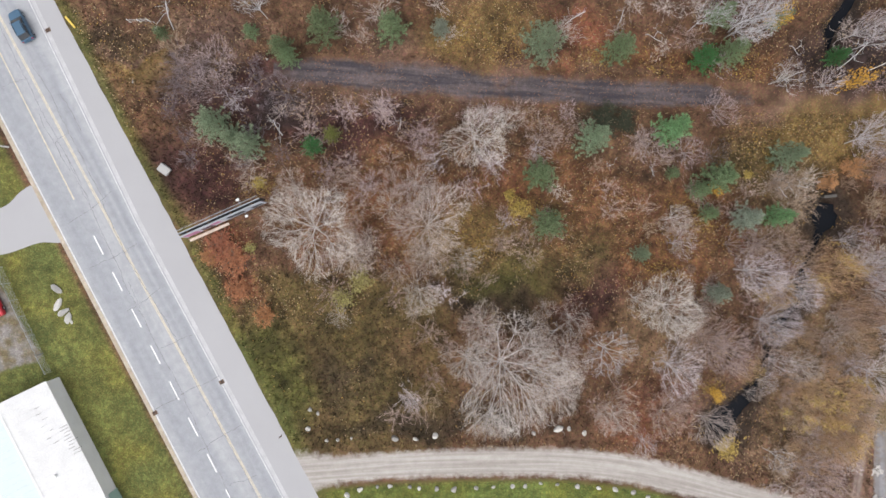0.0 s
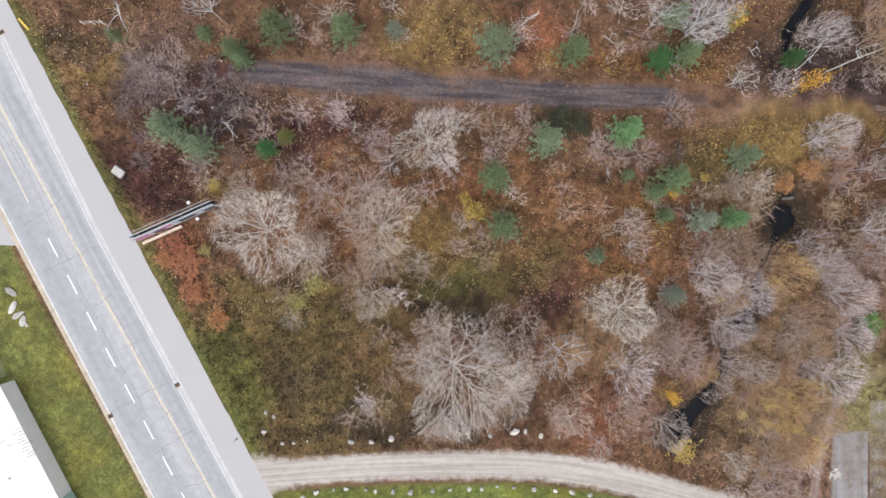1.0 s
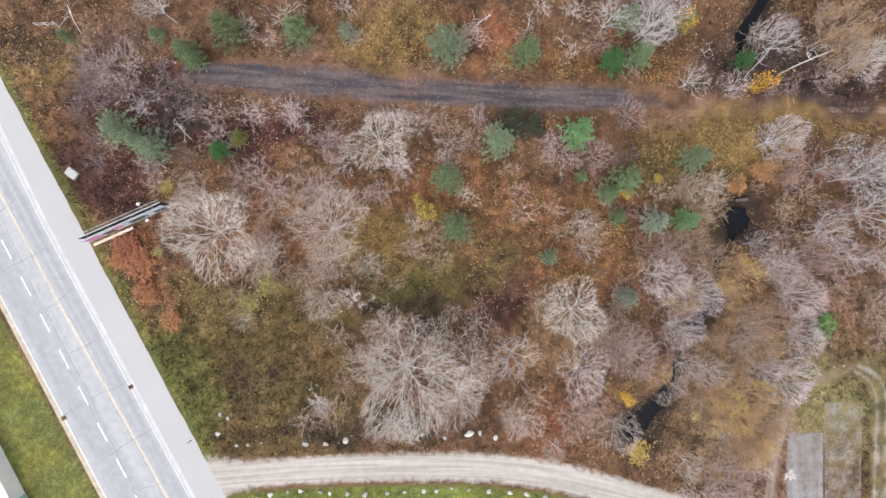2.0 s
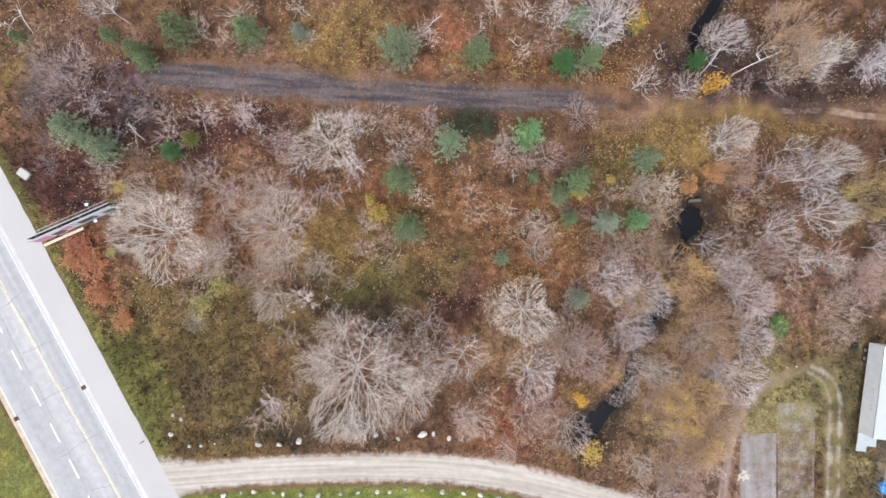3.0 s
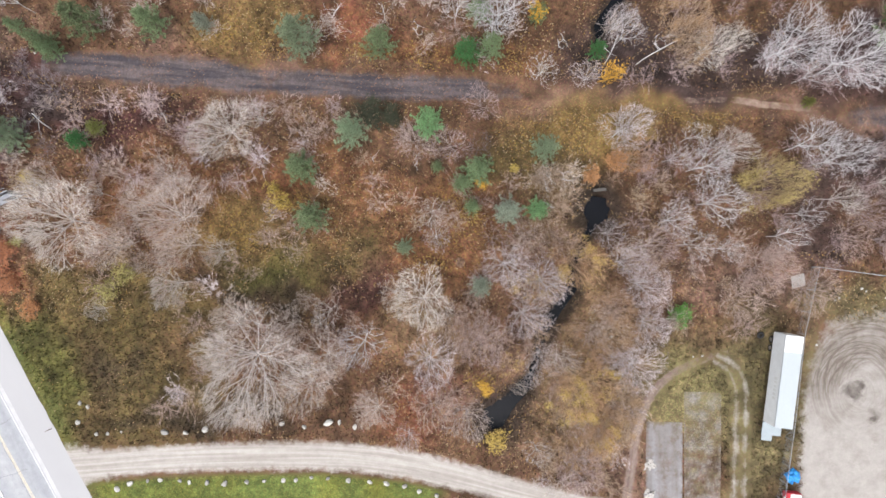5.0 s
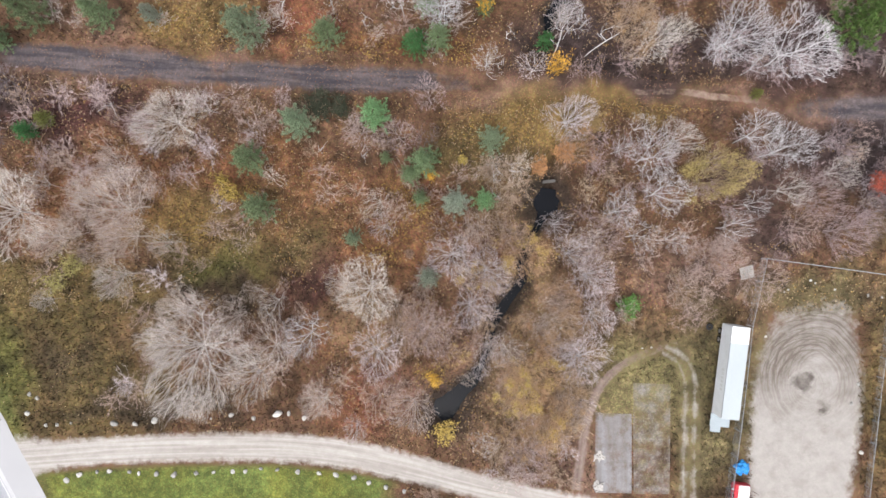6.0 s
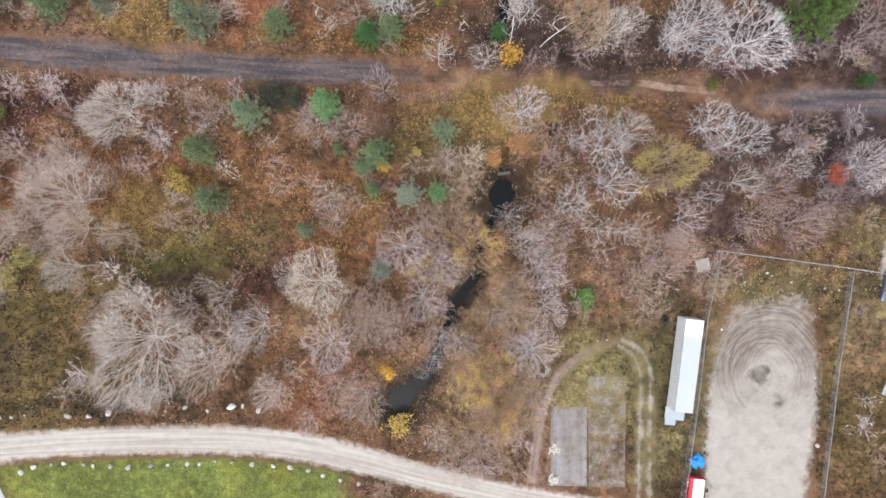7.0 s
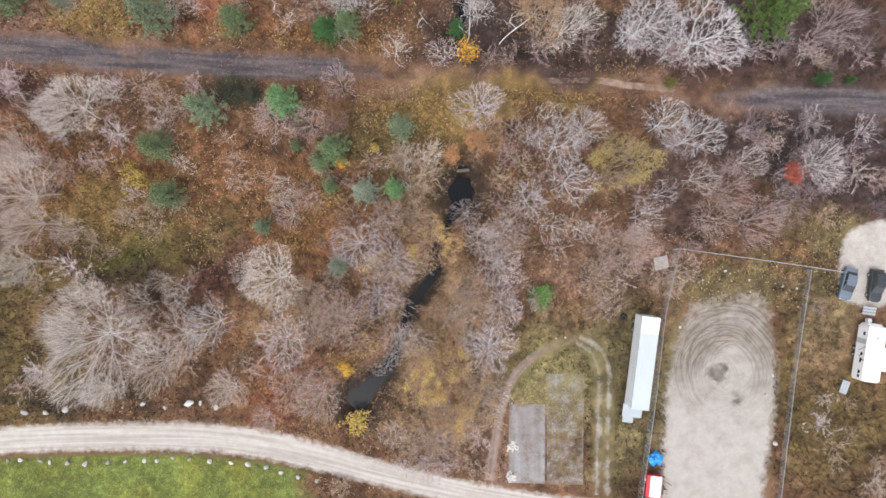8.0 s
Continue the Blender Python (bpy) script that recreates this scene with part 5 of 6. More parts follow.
x, y = scatter(85000, -50, 121, -42, 43, lambda x, y: open_scrub(x, y) & ~((x < 3) & (y < -7) & (rng.random(len(x)) < 0.85)) & (value_noise(x, y, 4.0) + 0.5 * value_noise(x, y, 1.3) > 0.66 + 0.5 * ((x > 84) & (y > 0)) + ((x > 61) & (y < -11))))
c = np.column_stack([x, y, height(x, y) + rng.uniform(0.05, 0.4, len(x))])
v, f = chips(c, 0.19, tilt=0.5)
me = mesh_of("fallen_leaves", v, f, litter_mat)
pick = np.array([(0.36, 0.22, 0.06), (0.3, 0.19, 0.1), (0.4, 0.29, 0.2), (0.5, 0.4, 0.24), (0.36, 0.25, 0.14)])[rng.integers(0, 5, len(x))]
paint(me, "cover", np.repeat(pick * rng.uniform(0.7, 1.2, (len(x), 1)), 4, axis=0))
tagged(part("fallen_leaves", me, litter_mat), "scattered yellow and tan fallen leaves", "leaves", kind="stuff")

# rust and tan leaves blown along the trail
x = rng.uniform(-18, 96, 4200)
y = np.interp(x, [p[0] for p in TRAIL], [p[1] for p in TRAIL]) + rng.normal(0, 1.0, len(x)) + np.where(rng.random(len(x)) < 0.5, 1.5, -1.6)
keep = value_noise(x, y, 2.4) + 0.4 * value_noise(x * 0.3, y * 2, 1.0) > 0.55
x, y = x[keep], y[keep]
v, f = chips(np.column_stack([x, y, height(x, y) + rng.uniform(0.07, 0.13, len(x))]), 0.15, tilt=0.25)
me = mesh_of("trail_leaves", v, f, litter_mat)
pick = np.array([(0.22, 0.1, 0.055), (0.24, 0.13, 0.08), (0.28, 0.18, 0.12), (0.18, 0.09, 0.055)])[rng.integers(0, 4, len(x))]
paint(me, "cover", np.repeat(pick * rng.uniform(0.7, 1.2, (len(x), 1)), 4, axis=0))
tagged(part("trail_leaves", me, litter_mat), "rust-brown leaves blown along the cinder trail", "leaves", kind="stuff")

# thick drifts of yellow leaves under the trees that dropped them: x, y, radius
DRIFTS = [(4.5, 5, 3.2), (7, 2.5, 2.2), (11, 30, 3.5), (4, 33, 3), (24, 29, 2.5), (33, 28, 4), (45, 27.5, 3), (36, 8, 2.5), (36, 2.5, 3), (33, -1, 2.5), (48, 17, 4), (55, 16, 4), (40, -18, 2), (14, 8, 2), (38.5, 5.5, 2), (-24, 11.5, 2),
          (75, 20.5, 3), (67, 20.5, 4)]
spots = [np.column_stack([g.normal(x, r * 0.6, 330), g.normal(y, r * 0.42, 330)]) for g in (rng,) for x, y, r in DRIFTS]
spots = np.concatenate(spots)
spots = spots[open_scrub(spots[:, 0], spots[:, 1])]
c = np.column_stack([spots, height(spots[:, 0], spots[:, 1]) + rng.uniform(0.08, 0.5, len(spots))])
v, f = chips(c, 0.2, tilt=0.4)
me = mesh_of("leaf_drift", v, f, litter_mat)
pick = np.array([(0.4, 0.27, 0.06), (0.33, 0.2, 0.06), (0.36, 0.26, 0.1), (0.26, 0.14, 0.06)])[rng.integers(0, 4, len(spots))]
paint(me, "cover", np.repeat(pick * rng.uniform(0.6, 1.1, (len(spots), 1)), 4, axis=0))
tagged(part("leaf_drift", me, litter_mat), "drifts of yellow leaves under the trees", "leaves", kind="stuff")

# ---- stones ----
STONES_NORTH = [(-5.8, -24.5, 0.78), (-2.8, -24.7, 0.5), (0.0, -24.3, 0.55), (-14.0, -24.7, 0.35), (-12.0, -24.5, 0.3), (-15.6, -24.7, 0.35), (-17.9, -20.2, 0.4), (-16.8, -20.8, 0.35), (-18.2, -23.0, 0.45), (17.7, -23.6, 0.75), (19.3, -23.6, 0.45), (11.0, -23.7, 0.4), (14.2, -24.2, 0.5), (21.5, -24.3, 0.4), (8.1, -24.2, 0.3)]
STONES_SOUTH = [(-12.8, -32.7, 0.5), (-10.9, -31.9, 0.55), (-8.4, -31.6, 0.35), (-6.6, -31.5, 0.42), (-3.8, -31.7, 0.35), (-2.4, -31.9, 0.45), (0.1, -32.0, 0.5), (2.6, -32.2, 0.5), (5.8, -32.0, 0.5), (8.3, -31.9, 0.42), (11.1, -31.9, 0.4), (12.9, -31.9, 0.42), (15.1, -31.5, 0.38), (17.5, -31.7, 0.42), (20.4, -32.0, 0.45), (23.5, -32.3, 0.45), (25.9, -32.6, 0.48), (28.5, -33.0, 0.48), (30.6, -33.8, 0.4), (33.1, -34.5, 0.5), (35.7, -35.1, 0.4)]


def stone(x, y, r, seed, label, flat=False):
    g = np.random.default_rng(seed)
    bm = bmesh.new()
    bmesh.ops.create_icosphere(bm, subdivisions=2, radius=r)
    ax = Vector((g.uniform(0.75, 1.15), g.uniform(0.6, 0.95), g.uniform(0.5, 0.7)))
    if flat:
        ax = Vector((1.25, g.uniform(0.45, 0.6), 0.3))
    cut = [(Vector(g.normal(0, 1, 3)).normalized(), r * g.uniform(0.55, 0.85)) for _ in range(7)]
    for w in bm.verts:
        for nrm, far_off in cut:
            over = w.co.dot(nrm) - far_off
            if over > 0:
                w.co -= nrm * over
        w.co = Vector((w.co.x * ax.x, w.co.y * ax.y, w.co.z * ax.z)) + Vector(g.normal(0, 0.02 * r, 3))
    ob = part("stone", bm, stone_mat)
    ob.matrix_basis = pose(x, y, float(height(x, y)) + r * 0.22, 0, 0, g.uniform(0, 360))
    return tagged(ob, label, "stone", "boundary stones")


for i, (x, y, r) in enumerate(STONES_NORTH):
    stone(x, y, r, 600 + i, "pale rounded boulder in rough grass beside the gravel drive")
for i, (x, y, r) in enumerate(STONES_SOUTH):
    stone(x, y, r, 650 + i, "grey-white stone in a row on the mown lawn")
for i, (x, y, r) in enumerate([(-53.6, -2.2, 0.85), (-53.4, -4.5, 0.9), (-52.6, -5.6, 0.8), (-52.0, -6.5, 0.85), (-53.0, -5.6, 0.5), (-51.6, -7.0, 0.4)]):
    tagged(stone(x, y, r, 680 + i, "jagged grey rock lying on the roadside lawn", True), group="roadside rocks")

# ---- building beside the highway ----
def local(origin, along_xy):
    """A frame at origin whose y axis points along along_xy."""
    return pose(*origin, 0, 0, math.degrees(math.atan2(-along_xy[0], along_xy[1])))


def shed():
    """A long low metal-roofed building: walls and two roof slopes of standing-seam panels."""
    ob = thing("building", "long low building with white standing-seam metal roof", "building", local((-53.5, -14.7, 0), (0.43, -0.903)))
    part("wall", box(7.0, 20, 1.4, 13.6, 39.8, 2.8), wall_grey, ob, "pale grey wall")
    for k in range(44):
        y = 0.45 + 0.9 * k
        # same white panels; the far slope's dimmer, bluer light is in its colour
        for side, (x0, z0, x1, z1), mat in ((0, (0.1, 2.9, 6.95, 4.11), roof_white), (1, (6.95, 4.11, 13.9, 2.9), roof_far_shade)):
            bm = bmesh.new()
            pts = [(-0.445, 0.0), (-0.445, 0.04), (-0.41, 0.04), (-0.4, 0.015), (0.39, 0.015), (0.445, 0.015), (0.445, 0.0)]
            a = [bm.verts.new((x0, y + p, z0 + u)) for p, u in pts]
            b = [bm.verts.new((x1, y + p, z1 + u)) for p, u in pts]
            for i in range(len(pts) - 1):
                bm.faces.new((a[i], a[i + 1], b[i + 1], b[i]))
            bm.faces.new(a), bm.faces.new(b[::-1])
            part("roof_panel", bm, mat, ob, "white roof panel" if side == 0 else "white roof panel with bluish shade in its colour")
    part("ridge_cap", box(6.95, 20, 4.14, 0.34, 39.8, 0.03, 0.01), roof_white, ob)
    part("vent_pipe", tube((4.3, 12.3, 3.4), (4.3, 12.3, 4.1), 0.2, sides=14), white_metal, ob)
    for k in range(10):
        w = 1.3 + 0.5 * math.sin(k * 1.7)
        x = 0.75 + 0.25 * math.sin(k * 2.1)
        part("seam_stain", box(x, 6.7 + 0.45 * k, 2.9 + 0.171 * (x + 0.15) + 0.045, w, 0.07, 0.03), seam_grey, ob, "dark weathered seam")
    for k in range(7):
        w = 0.6 + 0.3 * math.sin(k * 1.3)
        part("seam_stain", box(2.6 + 0.4 * math.sin(k * 2.7), 2.8 + 0.9 * k, 2.9 + 0.171 * (2.75 + 0.4 * math.sin(k * 2.7)) + 0.045, w, 0.06, 0.03), seam_grey, ob, "dark weathered seam")
    part("door", box(0.06, 19.0, 1.2, 0.08, 1.9, 2.2, 0.02), tarp_pale, ob, "pale green door")
    return ob


tarp_pale = material("pale_green_sheet", (0.35, 0.5, 0.46), rough=0.4, var=0.1, bump=0)
wall_grey = material("pale_grey_wall", (0.8, 0.8, 0.81), var=0.08, coarse=0.6, fine=10)
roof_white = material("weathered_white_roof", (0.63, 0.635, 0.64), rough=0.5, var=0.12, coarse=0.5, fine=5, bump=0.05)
# shaded copy of the white roof, for the far slope
roof_far_shade = material("bluish_shaded_roof", (0.52, 0.59, 0.65), rough=0.5, var=0.05, bump=0.05)
seam_grey = material("grey_roof_stain", (0.25, 0.25, 0.25), var=0.2, bump=0)
shed()


# ---- fences ----
def fence(points, tall, label, spacing=3.0, gap=0.16):
    """Chain-link fence: posts, top rails and woven wire, bay by bay."""
    ob = thing("chain_link_fence", label, "fence", pose(points[0][0], points[0][1], 0))
    o = Vector((points[0][0], points[0][1], 0))
    for a, b in zip(points[:-1], points[1:]):
        a, b = Vector((*a, 0)) - o, Vector((*b, 0)) - o
        bays = max(1, round((b - a).length / spacing))
        d = (b - a) / bays
        for k in range(bays):
            p, q = a + d * k, a + d * (k + 1)
            part("post", tube(p - Vector((0, 0, 0.2)), p + Vector((0, 0, tall + 0.05)), 0.05, sides=8), galvanised, ob)
            part("top_rail", tube(p + Vector((0, 0, tall)), q + Vector((0, 0, tall)), 0.032, sides=6), galvanised, ob)
            n = int(d.length / gap)
            lo, hi = [], []
            for j in range(-int(tall / gap), n + 1):
                for s in (1, -1):
                    u0, u1 = (j * gap, j * gap + tall) if s > 0 else (j * gap + tall, j * gap)
                    z0, z1 = 0.03, tall
                    if u0 == u1:
                        continue
                    t0, t1 = sorted(((0 - u0) / (u1 - u0), (d.length - u0) / (u1 - u0)))
                    t0, t1 = max(t0, 0), min(t1, 1)
                    if t1 - t0 > 0.02:
                        w = d.normalized()
                        lo.append(p + w * (u0 + (u1 - u0) * t0) + Vector((0, 0, z0 + (z1 - z0) * t0)))
                        hi.append(p + w * (u0 + (u1 - u0) * t1) + Vector((0, 0, z0 + (z1 - z0) * t1)))
            v, f = rods([tuple(x) for x in lo], [tuple(x) for x in hi], np.full(len(lo), 0.0085), np.full(len(lo), 0.0085))
            part("wire_panel", mesh_of("wire_mesh", v, f, galvanised), galvanised, ob)
    return ob


fence([(87.4, -2.4), (85.3, -11.8), (84.0, -23.1), (83.0, -30.4), (81.9, -37.9), (80.6, -47)], 1.9, "galvanised chain-link fence along the dirt lot and trailer", gap=0.4)
fence([(87.6, -2.3), (97, -3.7), (106.2, -5.1), (111.0, -5.9)], 1.7, "rusty low chain-link fence across weedy grass", gap=0.3)
fence([(106.3, -5.6), (104.2, -19.6), (102.0, -38.6), (100.8, -49)], 1.2, "grey chain-link fence between dirt lot and scrub", gap=0.3)
fence([(-61.2, 1.0), (-58.2, -6.0), (-54.6, -14.2)], 1.6, "grey chain-link fence along the roadside lawn", gap=0.24)


# ---- vehicles ----
def loft(stations, rounds=0.12):
    """A shell along y: each station is (y, half width, bottom, top)."""
    bm = bmesh.new()
    rings = []
    for y, w, lo, hi in stations:
        r = min(rounds, (hi - lo) * 0.45)
        prof = [(-w * 0.93, lo), (-w, lo + 0.1), (-w, hi - r), (-w + r * 0.4, hi - r * 0.3), (-w + r * 1.3, hi), (0, hi + 0.02), (w - r * 1.3, hi), (w - r * 0.4, hi - r * 0.3), (w, hi - r), (w, lo + 0.1), (w * 0.93, lo)]
        rings.append([bm.verts.new((x, y, z)) for x, z in prof])
    n = len(rings[0])
    for a, b in zip(rings[:-1], rings[1:]):
        for i in range(n):
            bm.faces.new((a[i], a[(i + 1) % n], b[(i + 1) % n], b[i]))
    bm.faces.new(rings[0]), bm.faces.new(rings[-1][::-1])
    bmesh.ops.recalc_face_normals(bm, faces=bm.faces)
    return bm


def wheel(parent, x, y, r=0.33, wide=0.22):
    tyre = part("wheel", tube((x - wide / 2, y, r), (x + wide / 2, y, r), r, sides=20), black, parent)
    part("rim", tube((x - wide / 2 - 0.01, y, r), (x + wide / 2 + 0.01, y, r), r * 0.62, sides=14), chrome, tyre)


def car(m, paint_mat, label, suv=False, group=""):
    """A car facing +y, 4.7 m long."""
    ob = thing("car", label, "car", m, group)
    top = 1.68 if suv else 1.45
    part("body", loft([(-2.33, 0.72, 0.4, 0.8), (-2.25, 0.86, 0.3, 0.98), (-1.5, 0.92, 0.25, 1.0), (0.9, 0.92, 0.25, 0.98), (1.7, 0.9, 0.25, 0.92), (2.2, 0.82, 0.3, 0.8), (2.36, 0.66, 0.4, 0.65)]), paint_mat, ob, smooth=False)
    rear = -2.1 if suv else -1.75
    part("window_band", loft([(rear, 0.74, 0.9, 1.0), (rear + 0.5, 0.74, 0.9, top - 0.06), (0.15, 0.76, 0.9, top - 0.06), (1.05, 0.78, 0.9, 0.99)], 0.1), glass, ob, "dark car windows")
    part("roof", loft([(rear + 0.42, 0.66, top - 0.08, top - 0.03), (rear + 0.7, 0.68, top - 0.08, top), (-0.1, 0.68, top - 0.08, top), (0.2, 0.66, top - 0.08, top - 0.03)], 0.05), paint_mat, ob)
    for s in (-1, 1):
        part("side_pillar", box(s * 0.75, -0.35, (top + 0.95) / 2, 0.06, 0.1, top - 1.0, 0.01), paint_mat, ob)
        part("wing_mirror", box(s * 1.0, 0.75, 1.0, 0.2, 0.12, 0.14, 0.04), paint_mat, ob)
        part("headlight", box(s * 0.62, 2.24, 0.68, 0.3, 0.16, 0.14, 0.03), lamp_clear, ob)
        part("tail_light", box(s * 0.68, -2.27, 0.82, 0.26, 0.12, 0.2, 0.03), lamp_red, ob)
        for y in (-1.42, 1.45):
            wheel(ob, s * 0.82, y)
    if suv:
        for s in (-1, 1):
            part("roof_rail", tube((s * 0.58, rear + 0.7, top + 0.06), (s * 0.58, -0.1, top + 0.06), 0.025, sides=6), black, ob)
    return ob


road_turn = math.degrees(math.atan2(0.447, 0.894))
car(pose(-56.95, 34.7, 0.06, 0, 0, road_turn), paint_blue, "dusty blue hatchback on the highway lane", True)
car(pose(111.75, -7.6, 0.05, 0, 0, 166), paint_slate, "slate-blue sedan parked on the dirt patch", False, "parked cars")
car(pose(115.75, -7.9, 0.05, 0, 0, 174), paint_dark, "dark grey-green estate car parked on the dirt patch", True, "parked cars")
car(pose(-62.3, -3.9, 0.05, 0, 0, 25), paint_red, "bright red car parked in the gravel yard", False)


def semi_trailer():
    """A white box trailer, 12.9 m long, on tandem wheels and landing legs, with a low deck at its front."""
    ob = thing("semi_trailer", "white box trailer parked along a chain-link fence", "trailer", pose(81.75, -17.9, 0, 0, 0, -7.4))
    part("side_panel", box(-1.2, 0, 2.55, 0.05, 12.8, 2.9, 0.01), grey_white, ob, "grey-white side with faint marks")
    part("side_panel", box(1.2, 0, 2.55, 0.05, 12.8, 2.9, 0.01), grey_white, ob)
    part("rear_door", box(-0.59, 6.4, 2.55, 1.16, 0.06, 2.86, 0.01), grey_white, ob)
    part("rear_door", box(0.59, 6.4, 2.55, 1.16, 0.06, 2.86, 0.01), grey_white, ob)
    part("front_wall", box(0, -6.4, 2.55, 2.4, 0.06, 2.86, 0.01), grey_white, ob)
    part("floor_frame", box(0, 0, 1.05, 2.36, 12.7, 0.16, 0.02), rust_metal, ob)
    part("roof", box(0, -1.15, 4.06, 2.46, 10.5, 0.07, 0.025), blue_white, ob, "bluish white roof sheet")
    part("roof", box(0, 5.25, 4.065, 2.46, 2.29, 0.08, 0.025), white_metal, ob, "bright white roof sheet")
    for s in (-1, 1):
        part("top_rail", box(s * 1.225, 0, 3.98, 0.07, 12.84, 0.1, 0.015), galvanised, ob)
        part("landing_leg", box(s * 0.8, -4.2, 0.5, 0.14, 0.14, 1.0, 0.02), rust_metal, ob)
        for y in (4.0, 5.2):
            wheel(ob, s * 0.98, y, 0.5, 0.45)
        for k in range(6):
            part("side_mark", box(-1.228, -2.6 + 0.55 * k, 2.9, 0.012, 0.34, 0.6) if s < 0 else box(1.228, 2.6 - 0.55 * k, 2.9, 0.012, 0.34, 0.6), pale_mark, ob, "faded grey block of lettering")
    part("front_deck", box(-0.1, -7.3, 1.5, 2.75, 1.85, 0.1, 0.02), deck_grey, ob, "pale low deck plate")
    part("deck_leg", box(-1.2, -7.3, 0.75, 0.1, 0.1, 1.5), rust_metal, ob)
    part("deck_leg", box(1.0, -7.3, 0.75, 0.1, 0.1, 1.5), rust_metal, ob)
    part("step_plate", box(-0.45, -8.65, 1.1, 1.5, 1.0, 0.08, 0.02), deck_grey, ob, "pale step plate")
    part("step_leg", box(-0.45, -8.6, 0.53, 0.1, 0.1, 1.06), rust_metal, ob)
    return ob


deck_grey = material("pale_grey_deck", (0.31, 0.355, 0.385), rough=0.5, var=0.1, bump=0.1)
grey_white = material("grey_white_panel", (0.62, 0.65, 0.68), rough=0.5, var=0.12, coarse=1.0, fine=8, bump=0.1)
pale_mark = material("faded_grey_mark", (0.55, 0.57, 0.58), var=0.1, bump=0)
semi_trailer()


def caravan():
    """A travel trailer: body, slide-out, roof units, windows, hitch."""
    ob = thing("caravan", "white travel trailer with slide-out parked in scrub", "trailer", pose(114.0, -17.3, 0, 0, 0, -8.5))
    part("body", box(0, 0, 1.85, 2.5, 7.8, 2.45, 0.18), white_metal, ob, smooth=False)
    part("front_cap", box(0, 3.95, 1.6, 2.3, 0.5, 1.7, 0.2), white_metal, ob)
    part("slide_out", box(1.65, -0.6, 1.75, 0.9, 3.2, 1.9, 0.05), white_metal, ob)
    part("air_conditioner", box(0.1, 0.3, 3.2, 0.75, 1.0, 0.26, 0.08), white_metal, ob)
    part("roof_vent", box(0.0, 2.3, 3.12, 0.42, 0.42, 0.12, 0.03), grey_metal, ob)
    part("roof_vent", box(0.1, -2.6, 3.12, 0.42, 0.42, 0.12, 0.03), white_metal, ob)
    for y, w in ((2.7, 0.5), (-0.2, 0.45), (-1.1, 0.7), (-2.7, 0.5), (-3.3, 0.4)):
        pane = part("window", box(-1.262, y, 2.15, 0.04, w, 0.42, 0.015), glass, ob, "dark window")
        part("window_frame", box(-1.256, y, 2.15, 0.03, w + 0.08, 0.5, 0.01), white_metal, pane)
    part("door", box(-1.262, 1.6, 1.75, 0.04, 0.72, 1.8, 0.02), blue_white, ob)
    part("awning_roll", tube((-1.32, -2.6, 2.95), (-1.32, 2.4, 2.95), 0.07, sides=10), white_metal, ob)
    part("awning_arm", tube((-1.31, 1.0, 2.9), (-1.5, 0.3, 1.9), 0.03, sides=6), black, ob)
    part("awning_arm", tube((-1.31, -1.2, 2.9), (-1.5, -0.4, 1.9), 0.03, sides=6), black, ob)
    part("hitch", tube((0, 3.9, 0.5), (0, 5.0, 0.5), 0.07, sides=8), rust_metal, ob)
    part("gas_bottle", tube((0, 4.5, 0.5), (0, 4.5, 1.1), 0.32, sides=16), white_metal, ob)
    for s in (-1, 1):
        for y in (-0.6, 0.3):
            wheel(ob, s * 1.05, y, 0.36, 0.24)
    return ob


caravan()


def folding_steps(m, label):
    """A small grey metal frame with two boards."""
    ob = thing("metal_rack", label, "rack", m)
    for k in range(3):
        part("board", box(0, -0.42 + 0.42 * k, 0.62 + 0.05 * k, 1.9, 0.34, 0.04, 0.01), galvanised, ob)
    for sx in (-1, 1):
        for sy in (-1, 1):
            part("leg", box(sx * 0.88, sy * 0.5, 0.33, 0.06, 0.06, 0.66), galvanised, ob)
    return ob


folding_steps(pose(114.9, -11.5, 0, 0, 0, -8), "grey metal rack with boards beside the caravan")
folding_steps(pose(111.4, -22.4, 0, 0, 0, 70), "grey metal rack standing in the weeds")


def red_trailer():
    ob = thing("utility_trailer", "small red utility trailer with a white roof", "trailer", pose(83.75, -36.0, 0, 0, 0, -6))
    part("body", box(0, 0, 1.0, 2.2, 3.2, 1.1, 0.08), paint_red, ob)
    part("roof", box(0.2, 0, 1.62, 1.6, 3.0, 0.14, 0.06), white_metal, ob, "white ribbed roof")
    for k in range(5):
        part("roof_rib", box(0.2, -1.2 + 0.6 * k, 1.71, 1.5, 0.06, 0.05, 0.01), grey_metal, ob)
    part("side_window", box(-1.108, -0.4, 1.25, 0.03, 1.2, 0.4, 0.01), glass, ob)
    part("wing_mirror", box(-1.25, 0.8, 1.25, 0.25, 0.25, 0.25, 0.05), chrome, ob)
    for s in (-1, 1):
        for y in (-0.9, 0.9):
            wheel(ob, s * 0.98, y, 0.34, 0.2)
    return ob


red_trailer()


